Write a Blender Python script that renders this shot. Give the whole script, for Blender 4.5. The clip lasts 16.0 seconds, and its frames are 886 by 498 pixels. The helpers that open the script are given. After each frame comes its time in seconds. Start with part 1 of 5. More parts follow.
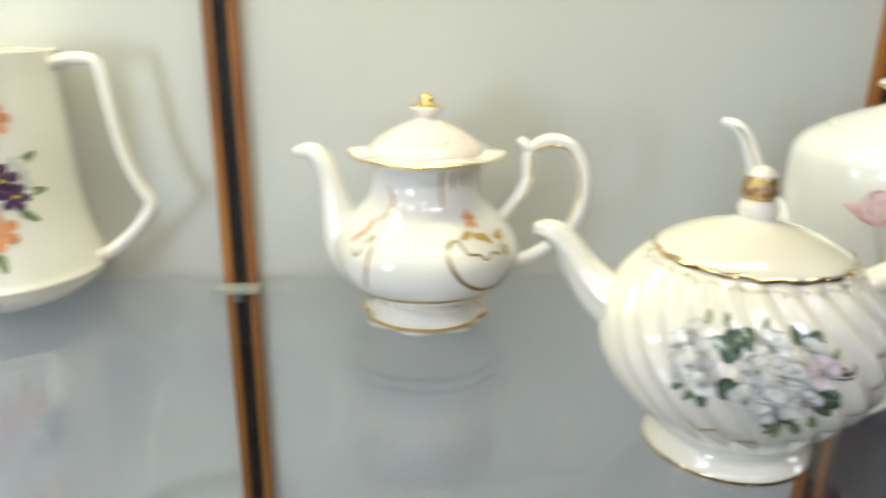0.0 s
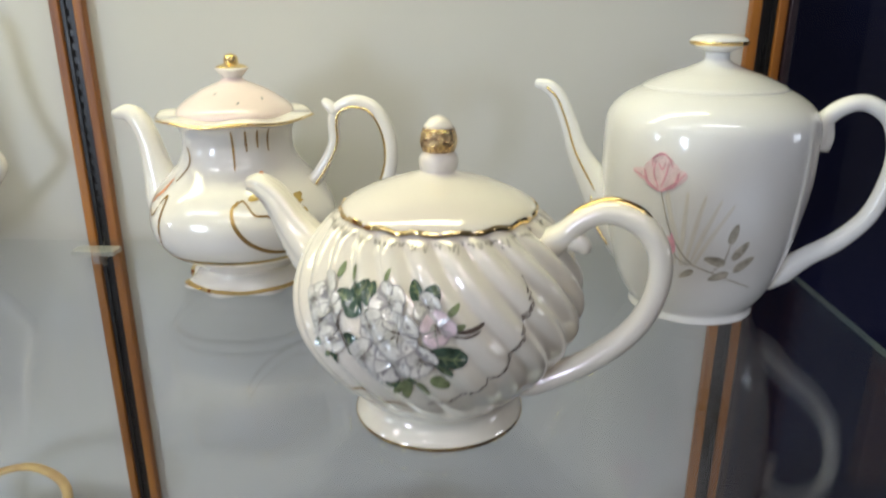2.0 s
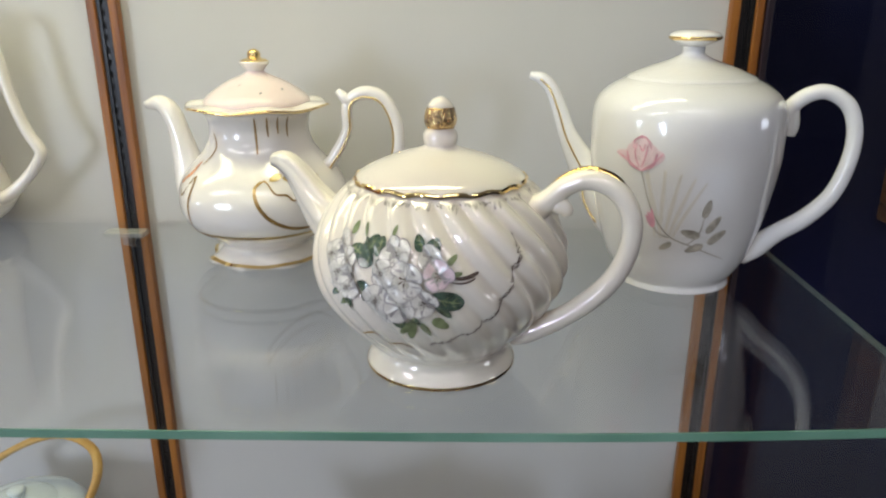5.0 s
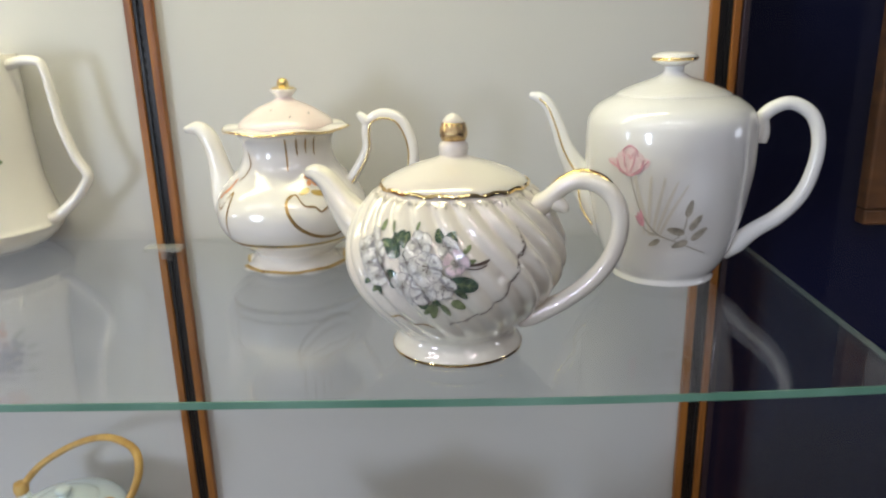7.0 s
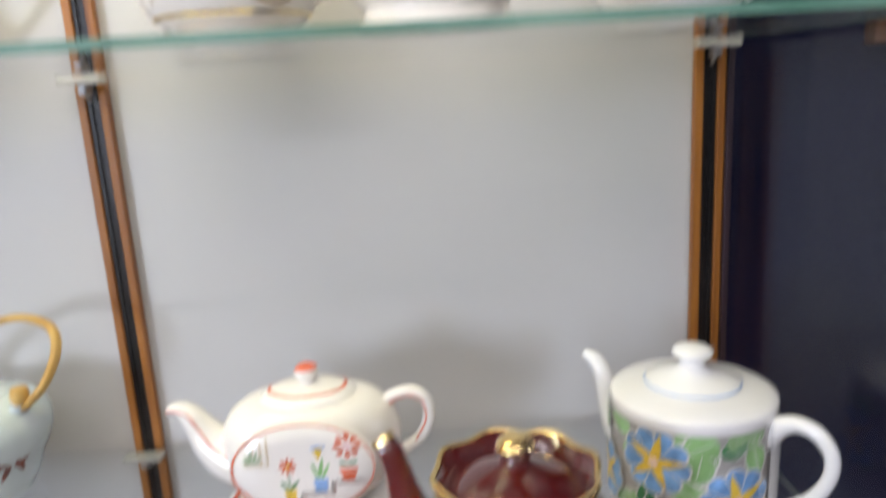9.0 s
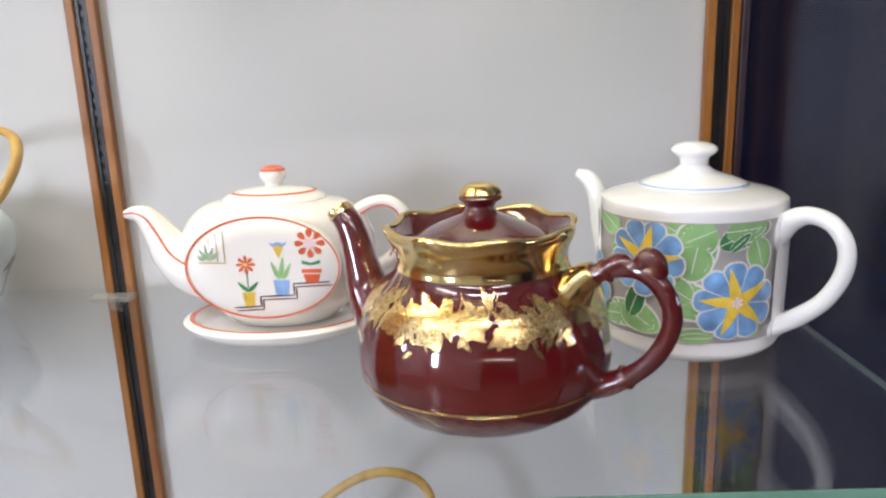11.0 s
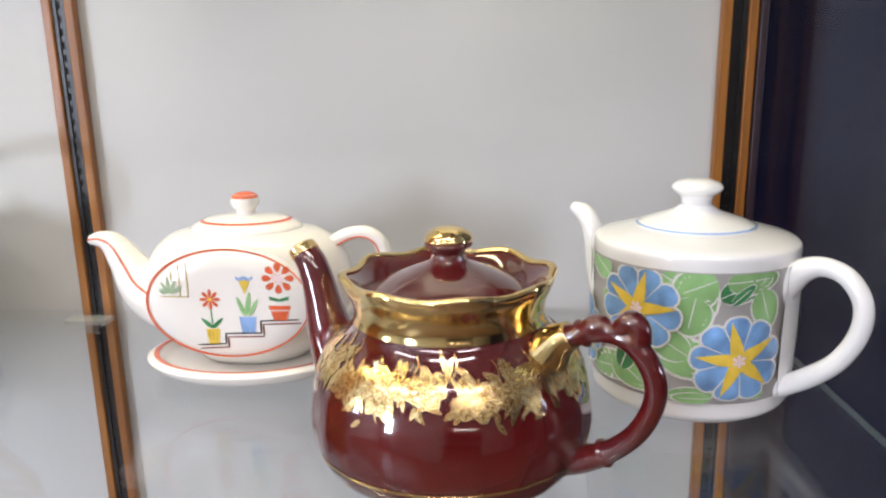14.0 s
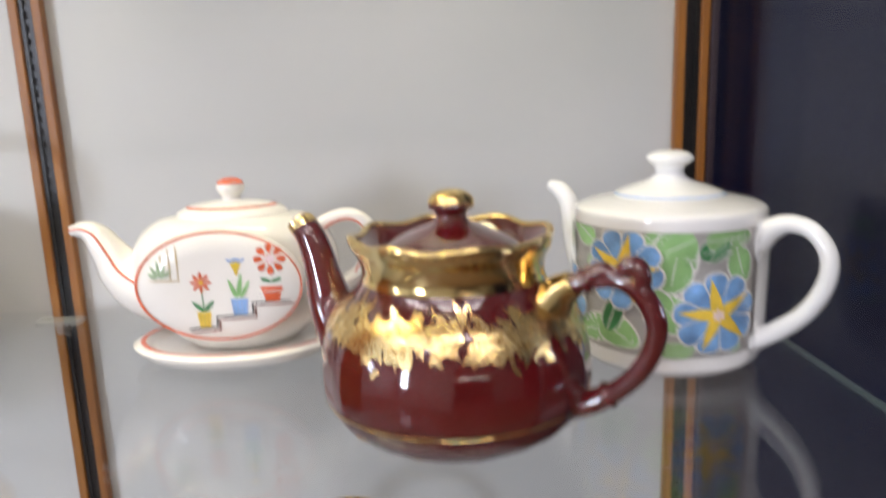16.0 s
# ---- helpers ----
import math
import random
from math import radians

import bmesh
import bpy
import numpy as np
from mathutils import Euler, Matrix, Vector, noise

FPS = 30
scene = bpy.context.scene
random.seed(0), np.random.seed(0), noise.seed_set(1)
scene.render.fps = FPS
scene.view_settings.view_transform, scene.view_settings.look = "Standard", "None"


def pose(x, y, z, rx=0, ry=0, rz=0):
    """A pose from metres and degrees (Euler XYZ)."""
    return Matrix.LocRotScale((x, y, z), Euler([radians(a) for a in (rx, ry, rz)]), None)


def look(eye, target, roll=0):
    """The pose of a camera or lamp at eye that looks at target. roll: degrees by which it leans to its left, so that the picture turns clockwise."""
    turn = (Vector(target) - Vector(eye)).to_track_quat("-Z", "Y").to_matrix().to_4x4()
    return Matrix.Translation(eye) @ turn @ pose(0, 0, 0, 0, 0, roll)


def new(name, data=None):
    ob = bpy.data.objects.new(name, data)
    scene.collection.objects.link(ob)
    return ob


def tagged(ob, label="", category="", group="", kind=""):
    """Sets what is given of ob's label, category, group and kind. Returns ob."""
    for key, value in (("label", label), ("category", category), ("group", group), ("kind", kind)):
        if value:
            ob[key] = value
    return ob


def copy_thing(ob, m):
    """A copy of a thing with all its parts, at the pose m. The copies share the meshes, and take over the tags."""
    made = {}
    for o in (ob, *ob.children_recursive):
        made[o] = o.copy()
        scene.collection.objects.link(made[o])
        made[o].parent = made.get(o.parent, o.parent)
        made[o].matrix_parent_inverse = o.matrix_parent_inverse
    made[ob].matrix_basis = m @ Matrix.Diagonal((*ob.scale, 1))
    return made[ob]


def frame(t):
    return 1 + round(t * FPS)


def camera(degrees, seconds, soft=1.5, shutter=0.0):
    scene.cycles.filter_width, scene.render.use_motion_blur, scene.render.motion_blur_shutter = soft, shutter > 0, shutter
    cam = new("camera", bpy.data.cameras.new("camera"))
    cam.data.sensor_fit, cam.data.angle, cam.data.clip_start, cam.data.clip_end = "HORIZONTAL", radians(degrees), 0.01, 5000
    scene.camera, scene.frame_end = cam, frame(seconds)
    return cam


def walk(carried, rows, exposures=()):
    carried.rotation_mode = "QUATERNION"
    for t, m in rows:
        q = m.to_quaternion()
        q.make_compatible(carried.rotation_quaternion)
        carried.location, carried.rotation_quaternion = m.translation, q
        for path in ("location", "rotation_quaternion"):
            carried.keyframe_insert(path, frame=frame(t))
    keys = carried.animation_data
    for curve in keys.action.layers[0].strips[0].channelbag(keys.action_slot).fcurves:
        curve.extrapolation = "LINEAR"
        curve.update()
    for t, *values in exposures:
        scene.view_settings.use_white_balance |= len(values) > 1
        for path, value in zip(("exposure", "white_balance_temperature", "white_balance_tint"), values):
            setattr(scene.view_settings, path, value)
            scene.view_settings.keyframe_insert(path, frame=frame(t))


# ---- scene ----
cam = camera(63.0, 16.0, soft=2.25, shutter=0.9)
METRES, EYE, TILT, LEAN, TURN = 0.85, 1.5, 0.0, 0.0, -4.4
PATH = [
    (0, (-0.006, -0.057, 1.62), (0.142, 1.837, 0.995), 0.7),
    (0.5, (0.049, -0.037, 1.62), (0.303, 1.837, 0.967), -0.1),
    (1, (0.118, -0.038, 1.614), (0.32, 1.845, 0.97), -1.0),
    (1.5, (0.208, -0.046, 1.615), (0.225, 1.851, 0.982), -0.0),
    (2, (0.218, -0.059, 1.599), (0.161, 1.829, 0.944), -0.0),
    (2.5, (0.221, -0.081, 1.594), (0.162, 1.81, 0.947), -0.4),
    (3, (0.227, -0.096, 1.593), (0.159, 1.799, 0.956), -0.0),
    (3.5, (0.226, -0.099, 1.594), (0.147, 1.8, 0.969), 0.0),
    (4, (0.225, -0.102, 1.592), (0.148, 1.796, 0.964), 0.1),
    (6.3, (0.223, -0.165, 1.592), (0.135, 1.729, 0.954), -0.5),
    (6.5, (0.234, -0.173, 1.586), (0.105, 1.727, 0.976), -0.3),
    (7, (0.219, -0.196, 1.594), (0.129, 1.719, 1.027), -1.4),
    (7.5, (0.21, -0.212, 1.573), (0.182, 1.726, 1.078), -0.5),
    (8, (0.208, -0.165, 1.433), (0.232, 1.788, 1.001), -2.1),
    (8.5, (0.227, -0.144, 1.368), (0.309, 1.825, 1.029), -3.0),
    (9, (0.196, -0.137, 1.334), (0.209, 1.811, 0.883), -3.4),
    (9.5, (0.18, -0.145, 1.254), (0.253, 1.782, 0.722), -2.3),
    (12, (0.27, -0.101, 1.15), (0.114, 1.845, 0.717), -1.5),
    (12.5, (0.273, -0.094, 1.152), (0.121, 1.852, 0.716), -1.2),
    (13, (0.271, -0.078, 1.156), (0.121, 1.867, 0.717), -1.6),
    (13.5, (0.269, -0.07, 1.163), (0.136, 1.871, 0.701), -1.4),
    (14, (0.265, -0.07, 1.171), (0.131, 1.873, 0.716), -1.1),
    (14.5, (0.267, -0.071, 1.169), (0.132, 1.873, 0.719), -1.1),
    (15, (0.271, -0.078, 1.166), (0.121, 1.873, 0.75), -0.3),
    (15.5, (0.246, -0.077, 1.172), (0.16, 1.882, 0.78), -1.4),
    (16, (0.23, -0.095, 1.143), (0.256, 1.863, 0.737), -2.0),
]
walk(cam, [(t, look(eye, target, roll)) for t, eye, target, roll in PATH],
     [(0, -0.24, 6330, 6), (0.5, -0.45, 6360, 9), (1.5, -0.50, 6360, 10), (3.5, -0.52, 6370, 12), (7.4, -0.47, 6390, 13), (8.0, -0.37, 6450, 14), (8.5, 0.0, 6480, 15), (9.5, 0.33, 6520, 16), (12, 0.49, 6650, 16), (15, 0.42, 6760, 16), (16, 0.36, 6820, 16)])

# ---------------------------------------------------------------- world and light
world = bpy.data.worlds.new("world")
scene.world = world
world.use_nodes = True
world.node_tree.nodes["Background"].inputs["Color"].default_value = (0.55, 0.62, 0.75, 1)
world.node_tree.nodes["Background"].inputs["Strength"].default_value = 0.25


def area_lamp(name, eye, target, sx, sy, watts, colour):
    data = bpy.data.lights.new(name, "AREA")
    data.shape, data.size, data.size_y, data.energy, data.color = "RECTANGLE", sx, sy, watts, colour
    ob = new(name, data)
    ob.matrix_world = look(eye, target)
    return tagged(ob, kind="structure")


# four tubes far off in the hall beyond the doorway, a cool window behind the viewer and three small ones in the side walls, ceiling tubes over the aisle, a warm strip in the top of the showcase
area_lamp("window_light", (-2.75, -3.02, 1.45), (-1.9, 0.0, 1.45), 0.74, 1.04, 92, (0.71, 0.83, 1.0))
area_lamp("window_light", (-4.02, -1.0, 1.62), (0.0, -1.0, 1.62), 0.45, 0.6, 17, (0.74, 0.85, 1.0))
for wy in (-0.33, 0.07):
    area_lamp("window_light", (4.02, wy, 1.62), (0.0, wy, 1.62), 0.26, 0.6, 6, (0.84, 0.90, 1.0))
for lx, ly in ((-1.3, -0.7), (0.4, -0.7), (-0.5, -1.9), (1.3, -1.9)):
    area_lamp("tube_light", (lx, ly, 2.655), (lx, ly, 0), 1.25, 0.16, 11.0, (1.0, 0.955, 0.955))
for lx in (1.08, 1.92, 2.78, 3.62):
    area_lamp("tube_light", (lx, -8.20, 2.30), (lx, 0.0, 2.30), 0.76, 0.09, 2.8, (1.0, 0.89, 0.84))
area_lamp("case_strip_light", (-0.3, 0.40, 2.12), (-0.3, 0.41, 0), 1.3, 0.10, 9.0, (0.95, 0.91, 0.54))


# ---------------------------------------------------------------- materials
def nodes_of(name):
    m = bpy.data.materials.new(name)
    m.use_nodes = True
    nt = m.node_tree
    return m, nt, nt.nodes["Principled BSDF"]


def ramp(nt, fac, stops):
    r = nt.nodes.new("ShaderNodeValToRGB")
    e = r.color_ramp.elements
    e[0].position, e[0].color = stops[0][0], (*stops[0][1], 1)
    e[1].position, e[1].color = stops[-1][0], (*stops[-1][1], 1)
    for p, c in stops[1:-1]:
        e.new(p).color = (*c, 1)
    nt.links.new(fac, r.inputs["Fac"])
    return r.outputs["Color"]


def noise_tex(nt, scale, detail=4.0, stretch=(1, 1, 1), coord="Object"):
    tc = nt.nodes.new("ShaderNodeTexCoord")
    mp = nt.nodes.new("ShaderNodeMapping")
    mp.inputs["Scale"].default_value = stretch
    n = nt.nodes.new("ShaderNodeTexNoise")
    n.inputs["Scale"].default_value, n.inputs["Detail"].default_value = scale, detail
    nt.links.new(tc.outputs[coord], mp.inputs["Vector"])
    nt.links.new(mp.outputs["Vector"], n.inputs["Vector"])
    return n.outputs["Fac"]


def bump(nt, bsdf, fac, strength, distance):
    b = nt.nodes.new("ShaderNodeBump")
    b.inputs["Strength"].default_value, b.inputs["Distance"].default_value = strength, distance
    nt.links.new(fac, b.inputs["Height"])
    nt.links.new(b.outputs["Normal"], bsdf.inputs["Normal"])


def surface(name, dark, light, rough=0.4, metal=0.0, scale=8.0, stretch=(1, 1, 1), relief=0.0, fine=0.0, coat=0.0, spread=(0.3, 0.7)):
    """A colour that drifts between two tones at one scale, with fine relief at another."""
    m, nt, b = nodes_of(name)
    f = noise_tex(nt, scale, 5.0, stretch)
    nt.links.new(ramp(nt, f, [(spread[0], dark), (spread[1], light)]), b.inputs["Base Color"])
    b.inputs["Roughness"].default_value, b.inputs["Metallic"].default_value = rough, metal
    b.inputs["Coat Weight"].default_value, b.inputs["Coat Roughness"].default_value = coat, 0.03
    if relief:
        bump(nt, b, noise_tex(nt, fine, 3.0, stretch), relief, 0.001)
    return m


def porcelain(name, dark, light, rough=0.12, scale=14.0):
    return surface(name, dark, light, rough, 0.0, scale, relief=0.05, fine=90.0, coat=0.6)


def glass(name, tint, floor=0.045, gain=1.0, rough=0.01):
    """Thin sheet glass: clear, with a gloss that rises towards grazing angles."""
    m = bpy.data.materials.new(name)
    m.use_nodes = True
    nt = m.node_tree
    nt.nodes.clear()
    out = nt.nodes.new("ShaderNodeOutputMaterial")
    mix = nt.nodes.new("ShaderNodeMixShader")
    clear = nt.nodes.new("ShaderNodeBsdfTransparent")
    gloss = nt.nodes.new("ShaderNodeBsdfGlossy")
    clear.inputs["Color"].default_value = (*tint, 1)
    gloss.inputs["Roughness"].default_value = rough
    gloss.inputs["Color"].default_value = (1, 1, 1, 1)
    lw = nt.nodes.new("ShaderNodeLayerWeight")
    lw.inputs["Blend"].default_value = 0.5
    p = nt.nodes.new("ShaderNodeMath")
    p.operation = "POWER"
    p.inputs[1].default_value = 5.0
    a = nt.nodes.new("ShaderNodeMath")
    a.operation = "MULTIPLY_ADD"
    a.inputs[1].default_value, a.inputs[2].default_value = 0.95 * gain, floor
    nt.links.new(lw.outputs["Facing"], p.inputs[0])
    nt.links.new(p.outputs[0], a.inputs[0])
    nt.links.new(a.outputs[0], mix.inputs["Fac"])
    nt.links.new(clear.outputs[0], mix.inputs[1])
    nt.links.new(gloss.outputs[0], mix.inputs[2])
    nt.links.new(mix.outputs[0], out.inputs["Surface"])
    return m


M_PANEL = surface("painted_back_panel", (0.53, 0.525, 0.515), (0.60, 0.595, 0.58), 0.55, scale=2.2, stretch=(1, 1, 0.5), relief=0.12, fine=160.0)
M_WOOD = surface("orange_stained_wood", (0.17, 0.050, 0.006), (0.42, 0.160, 0.020), 0.46, scale=16.0, stretch=(6, 6, 0.35), relief=0.3, fine=30.0, coat=0.08)
M_DARKWOOD = surface("dark_purple_stained_wood", (0.014, 0.008, 0.014), (0.035, 0.018, 0.024), 0.4, scale=16.0, stretch=(6, 6, 0.4), relief=0.3, fine=30.0)
M_SLOT = surface("black_metal_channel", (0.006, 0.006, 0.007), (0.02, 0.018, 0.018), 0.35, metal=0.4, scale=30.0, stretch=(1, 1, 0.4), relief=0.2, fine=80.0)
M_SHELF = glass("shelf_glass", (0.962, 0.974, 0.978), 0.048, 0.78, 0.03)
M_SIDE = glass("side_glass", (0.88, 0.91, 0.97), 0.028, 0.12)
M_FRONT = glass("front_glass", (0.985, 0.99, 0.99), 0.022, 0.10, 0.004)
M_EDGE = surface("green_polished_glass_edge", (0.10, 0.25, 0.18), (0.20, 0.38, 0.30), 0.38, scale=14.0, relief=0.15, fine=60.0)
M_ENDEDGE = surface("dim_glass_end", (0.05, 0.085, 0.09), (0.10, 0.15, 0.15), 0.3, scale=9.0)
M_CLIP = surface("clear_plastic_clip", (0.42, 0.42, 0.39), (0.58, 0.58, 0.54), 0.22, scale=40.0)
M_STEEL = surface("nickel_steel", (0.32, 0.32, 0.31), (0.5, 0.5, 0.48), 0.45, metal=1.0, scale=60.0)
M_NAVY = surface("navy_painted_wall", (0.0013, 0.0024, 0.0140), (0.0026, 0.0046, 0.036), 0.75, scale=1.4)
M_NAVY.node_tree.nodes["Principled BSDF"].inputs["Specular IOR Level"].default_value = 0.2
M_WALL = surface("room_wall_paint", (0.40, 0.39, 0.36), (0.48, 0.47, 0.44), 0.7, scale=1.2, relief=0.2, fine=120.0)
M_CEIL = surface("ceiling_paint", (0.68, 0.68, 0.66), (0.75, 0.75, 0.73), 0.8, scale=1.5, relief=0.2, fine=100.0)
M_FLOOR = surface("brown_floor_board", (0.08, 0.045, 0.025), (0.17, 0.10, 0.06), 0.45, scale=4.0, stretch=(1, 8, 1), relief=0.2, fine=40.0)
M_FRAME = surface("brown_picture_frame_wood", (0.07, 0.03, 0.014), (0.19, 0.085, 0.035), 0.35, scale=25.0, stretch=(1, 1, 3), relief=0.3, fine=50.0)
M_GILT = surface("dull_gilt_slip", (0.22, 0.12, 0.04), (0.42, 0.24, 0.09), 0.4, metal=0.5, scale=60.0)
M_MAT = surface("cream_picture_mount", (0.46, 0.42, 0.36), (0.56, 0.52, 0.46), 0.8, scale=10.0)

M_WARM = porcelain("warm_white_porcelain", (0.86, 0.82, 0.76), (0.90, 0.87, 0.82))
M_PEARL = porcelain("pearl_cream_lustre_porcelain", (0.80, 0.735, 0.675), (0.90, 0.87, 0.755), 0.10, 9.0)
for _key, _val in (("Thin Film Thickness", 380.0), ("Thin Film IOR", 1.7), ("IOR", 1.75)):
    M_PEARL.node_tree.nodes["Principled BSDF"].inputs[_key].default_value = _val
M_WHITE = porcelain("white_porcelain", (0.85, 0.85, 0.85), (0.90, 0.90, 0.90))
M_IVORY = porcelain("ivory_glazed_earthenware", (0.87, 0.83, 0.77), (0.91, 0.88, 0.83), 0.2)
M_BLUEGREY = porcelain("pale_celadon_glaze", (0.56, 0.66, 0.68), (0.68, 0.76, 0.77), 0.2)
M_PINK = porcelain("pale_pink_glaze", (0.87, 0.67, 0.64), (0.91, 0.80, 0.77), 0.2)
M_BURG = surface("burgundy_lustre_glaze", (0.064, 0.0012, 0.0028), (0.118, 0.0026, 0.0054), 0.12, scale=12.0, relief=0.06, fine=80.0, coat=1.0)
M_BURG.node_tree.nodes["Principled BSDF"].inputs["Coat IOR"].default_value = 1.75
M_GOLD = surface("worn_gilding", (0.82, 0.56, 0.20), (0.98, 0.78, 0.40), 0.11, metal=1.0, scale=50.0, relief=0.10, fine=180.0)


def etched_gold(name):
    """Matt gold leaf with fine veins scratched through to the brown ground."""
    m, nt, b = nodes_of(name)
    tc = nt.nodes.new("ShaderNodeTexCoord")
    wob = nt.nodes.new("ShaderNodeTexNoise")
    wob.inputs["Scale"].default_value = 130.0
    mix = nt.nodes.new("ShaderNodeMixRGB")
    mix.inputs["Fac"].default_value = 0.012
    vor = nt.nodes.new("ShaderNodeTexVoronoi")
    vor.feature = "DISTANCE_TO_EDGE"
    vor.inputs["Scale"].default_value = 320.0
    nt.links.new(tc.outputs["Object"], wob.inputs["Vector"])
    nt.links.new(tc.outputs["Object"], mix.inputs["Color1"])
    nt.links.new(wob.outputs["Color"], mix.inputs["Color2"])
    nt.links.new(mix.outputs["Color"], vor.inputs["Vector"])
    nt.links.new(ramp(nt, vor.outputs["Distance"], [(0.010, (0.42, 0.23, 0.07)), (0.045, (0.88, 0.58, 0.22)), (0.20, (1.0, 0.82, 0.44))]), b.inputs["Base Color"])
    b.inputs["Metallic"].default_value, b.inputs["Roughness"].default_value = 1.0, 0.24
    bump(nt, b, vor.outputs["Distance"], 0.13, 0.001)
    return m


M_LEAFGOLD = etched_gold("engraved_gold_leaf")
M_OLDGOLD = surface("brown_gold_line", (0.30, 0.17, 0.045), (0.66, 0.43, 0.14), 0.25, metal=0.45, scale=70.0)


def paint(name, c, spread=0.25, scale=120.0):
    lo = tuple(max(0.0, v * (1 - spread)) for v in c)
    hi = tuple(min(1.0, v * (1 + spread)) for v in c)
    return surface(name, lo, hi, 0.18, scale=scale, coat=0.5)


P_WHITE = paint("white_petal_enamel", (0.72, 0.70, 0.66), 0.22, 110.0)
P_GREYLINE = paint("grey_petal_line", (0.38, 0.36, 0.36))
# grey-green shading of the flower painting, brushed in enamel on the petals
P_PETALSHADE = paint("grey_green_petal_shading", (0.55, 0.54, 0.50), 0.2, 160.0)
P_LILAC = paint("lilac_petal_enamel", (0.72, 0.58, 0.63), 0.2)
P_DKGREEN = paint("deep_green_leaf_enamel", (0.055, 0.095, 0.068), 0.5, 180.0)
P_OLIVE = paint("olive_leaf_enamel", (0.22, 0.27, 0.14), 0.35, 180.0)
P_BROWN = paint("brown_stem_enamel", (0.10, 0.07, 0.06))
P_ROSE = paint("pink_rose_enamel", (0.78, 0.40, 0.49), 0.25, 160.0)
P_ROSEPALE = paint("pale_pink_rose_enamel", (0.89, 0.71, 0.74), 0.12, 160.0)
P_GREYLEAF = paint("grey_brown_leaf_enamel", (0.46, 0.43, 0.37), 0.4, 200.0)
P_FAINT = paint("faint_grey_grass_enamel", (0.80, 0.775, 0.715), 0.06)
P_RED = paint("orange_red_enamel", (0.72, 0.13, 0.05), 0.2)
P_YELLOW = paint("yellow_enamel", (0.86, 0.60, 0.08), 0.15)
P_BLUE = paint("cornflower_blue_enamel", (0.19, 0.39, 0.76), 0.45, 60.0)
P_PALEBLUE = paint("pale_blue_enamel", (0.30, 0.46, 0.76), 0.2)
P_GREEN = paint("grass_green_enamel", (0.29, 0.55, 0.23), 0.3, 40.0)
P_SAGE = paint("pale_sage_enamel", (0.42, 0.55, 0.36), 0.3, 200.0)
P_DEEPGREEN = paint("dark_green_enamel", (0.05, 0.24, 0.09), 0.3, 60.0)
P_BANDGREY = paint("grey_band_enamel", (0.42, 0.41, 0.40), 0.06, 30.0)
P_OUTLINE = paint("white_outline_enamel", (0.80, 0.80, 0.78), 0.03)
P_BLACK = paint("black_line_enamel", (0.03, 0.03, 0.03))
P_OCHRE = paint("ochre_line_enamel", (0.52, 0.36, 0.10), 0.2)
P_PURPLE = paint("dark_purple_pansy_enamel", (0.09, 0.04, 0.10), 0.4, 160.0)
P_ORANGE = paint("apricot_enamel", (0.80, 0.36, 0.17), 0.25, 120.0)
M_CANE = surface("yellow_cane", (0.44, 0.24, 0.05), (0.68, 0.44, 0.13), 0.42, scale=50.0, stretch=(1, 1, 1), relief=0.5, fine=140.0)
M_RUST = paint("rust_red_brush_glaze", (0.22, 0.07, 0.05), 0.4, 120.0)


# ---------------------------------------------------------------- mesh helpers
def part(name, bm, material, parent=None, label="", smooth=True):
    me = bpy.data.meshes.new(name)
    bmesh.ops.recalc_face_normals(bm, faces=bm.faces)
    for f in bm.faces:
        f.smooth = smooth
    bm.to_mesh(me)
    bm.free()
    me.materials.append(material)
    ob = new(name, me)
    ob.parent = parent
    return tagged(ob, label)


def thing(name, x, y, z, rz, label, category, group="", tall=1.0):
    ob = new(name)
    ob.empty_display_size = 0.02
    ob.matrix_world = pose(x, y, z, 0, 0, rz) @ Matrix.Diagonal((1, 1, tall, 1))
    return tagged(ob, label, category, group)


def box(x0, x1, y0, y1, z0, z1, bevel=0.0, bm=None):
    bm = bm or bmesh.new()
    g = bmesh.ops.create_cube(bm, size=1.0)
    for v in g["verts"]:
        v.co = Vector(((x0 + x1) / 2 + v.co.x * (x1 - x0), (y0 + y1) / 2 + v.co.y * (y1 - y0), (z0 + z1) / 2 + v.co.z * (z1 - z0)))
    if bevel:
        bmesh.ops.bevel(bm, geom=list(bm.edges), offset=bevel, segments=2, affect="EDGES", profile=0.5)
    return bm


def glide(points, steps):
    """Points of a smooth curve through the given ones (tuples of any length)."""
    p = [np.array(q, float) for q in points]
    p = [2 * p[0] - p[1], *p, 2 * p[-1] - p[-2]]
    out = []
    for i in range(1, len(p) - 2):
        a, b, c, d = p[i - 1], p[i], p[i + 1], p[i + 2]
        for k in range(steps):
            t = k / steps
            out.append(0.5 * (2 * b + (c - a) * t + (2 * a - 5 * b + 4 * c - d) * t * t + (3 * b - a - 3 * c + d) * t ** 3))
    out.append(p[-2])
    return out


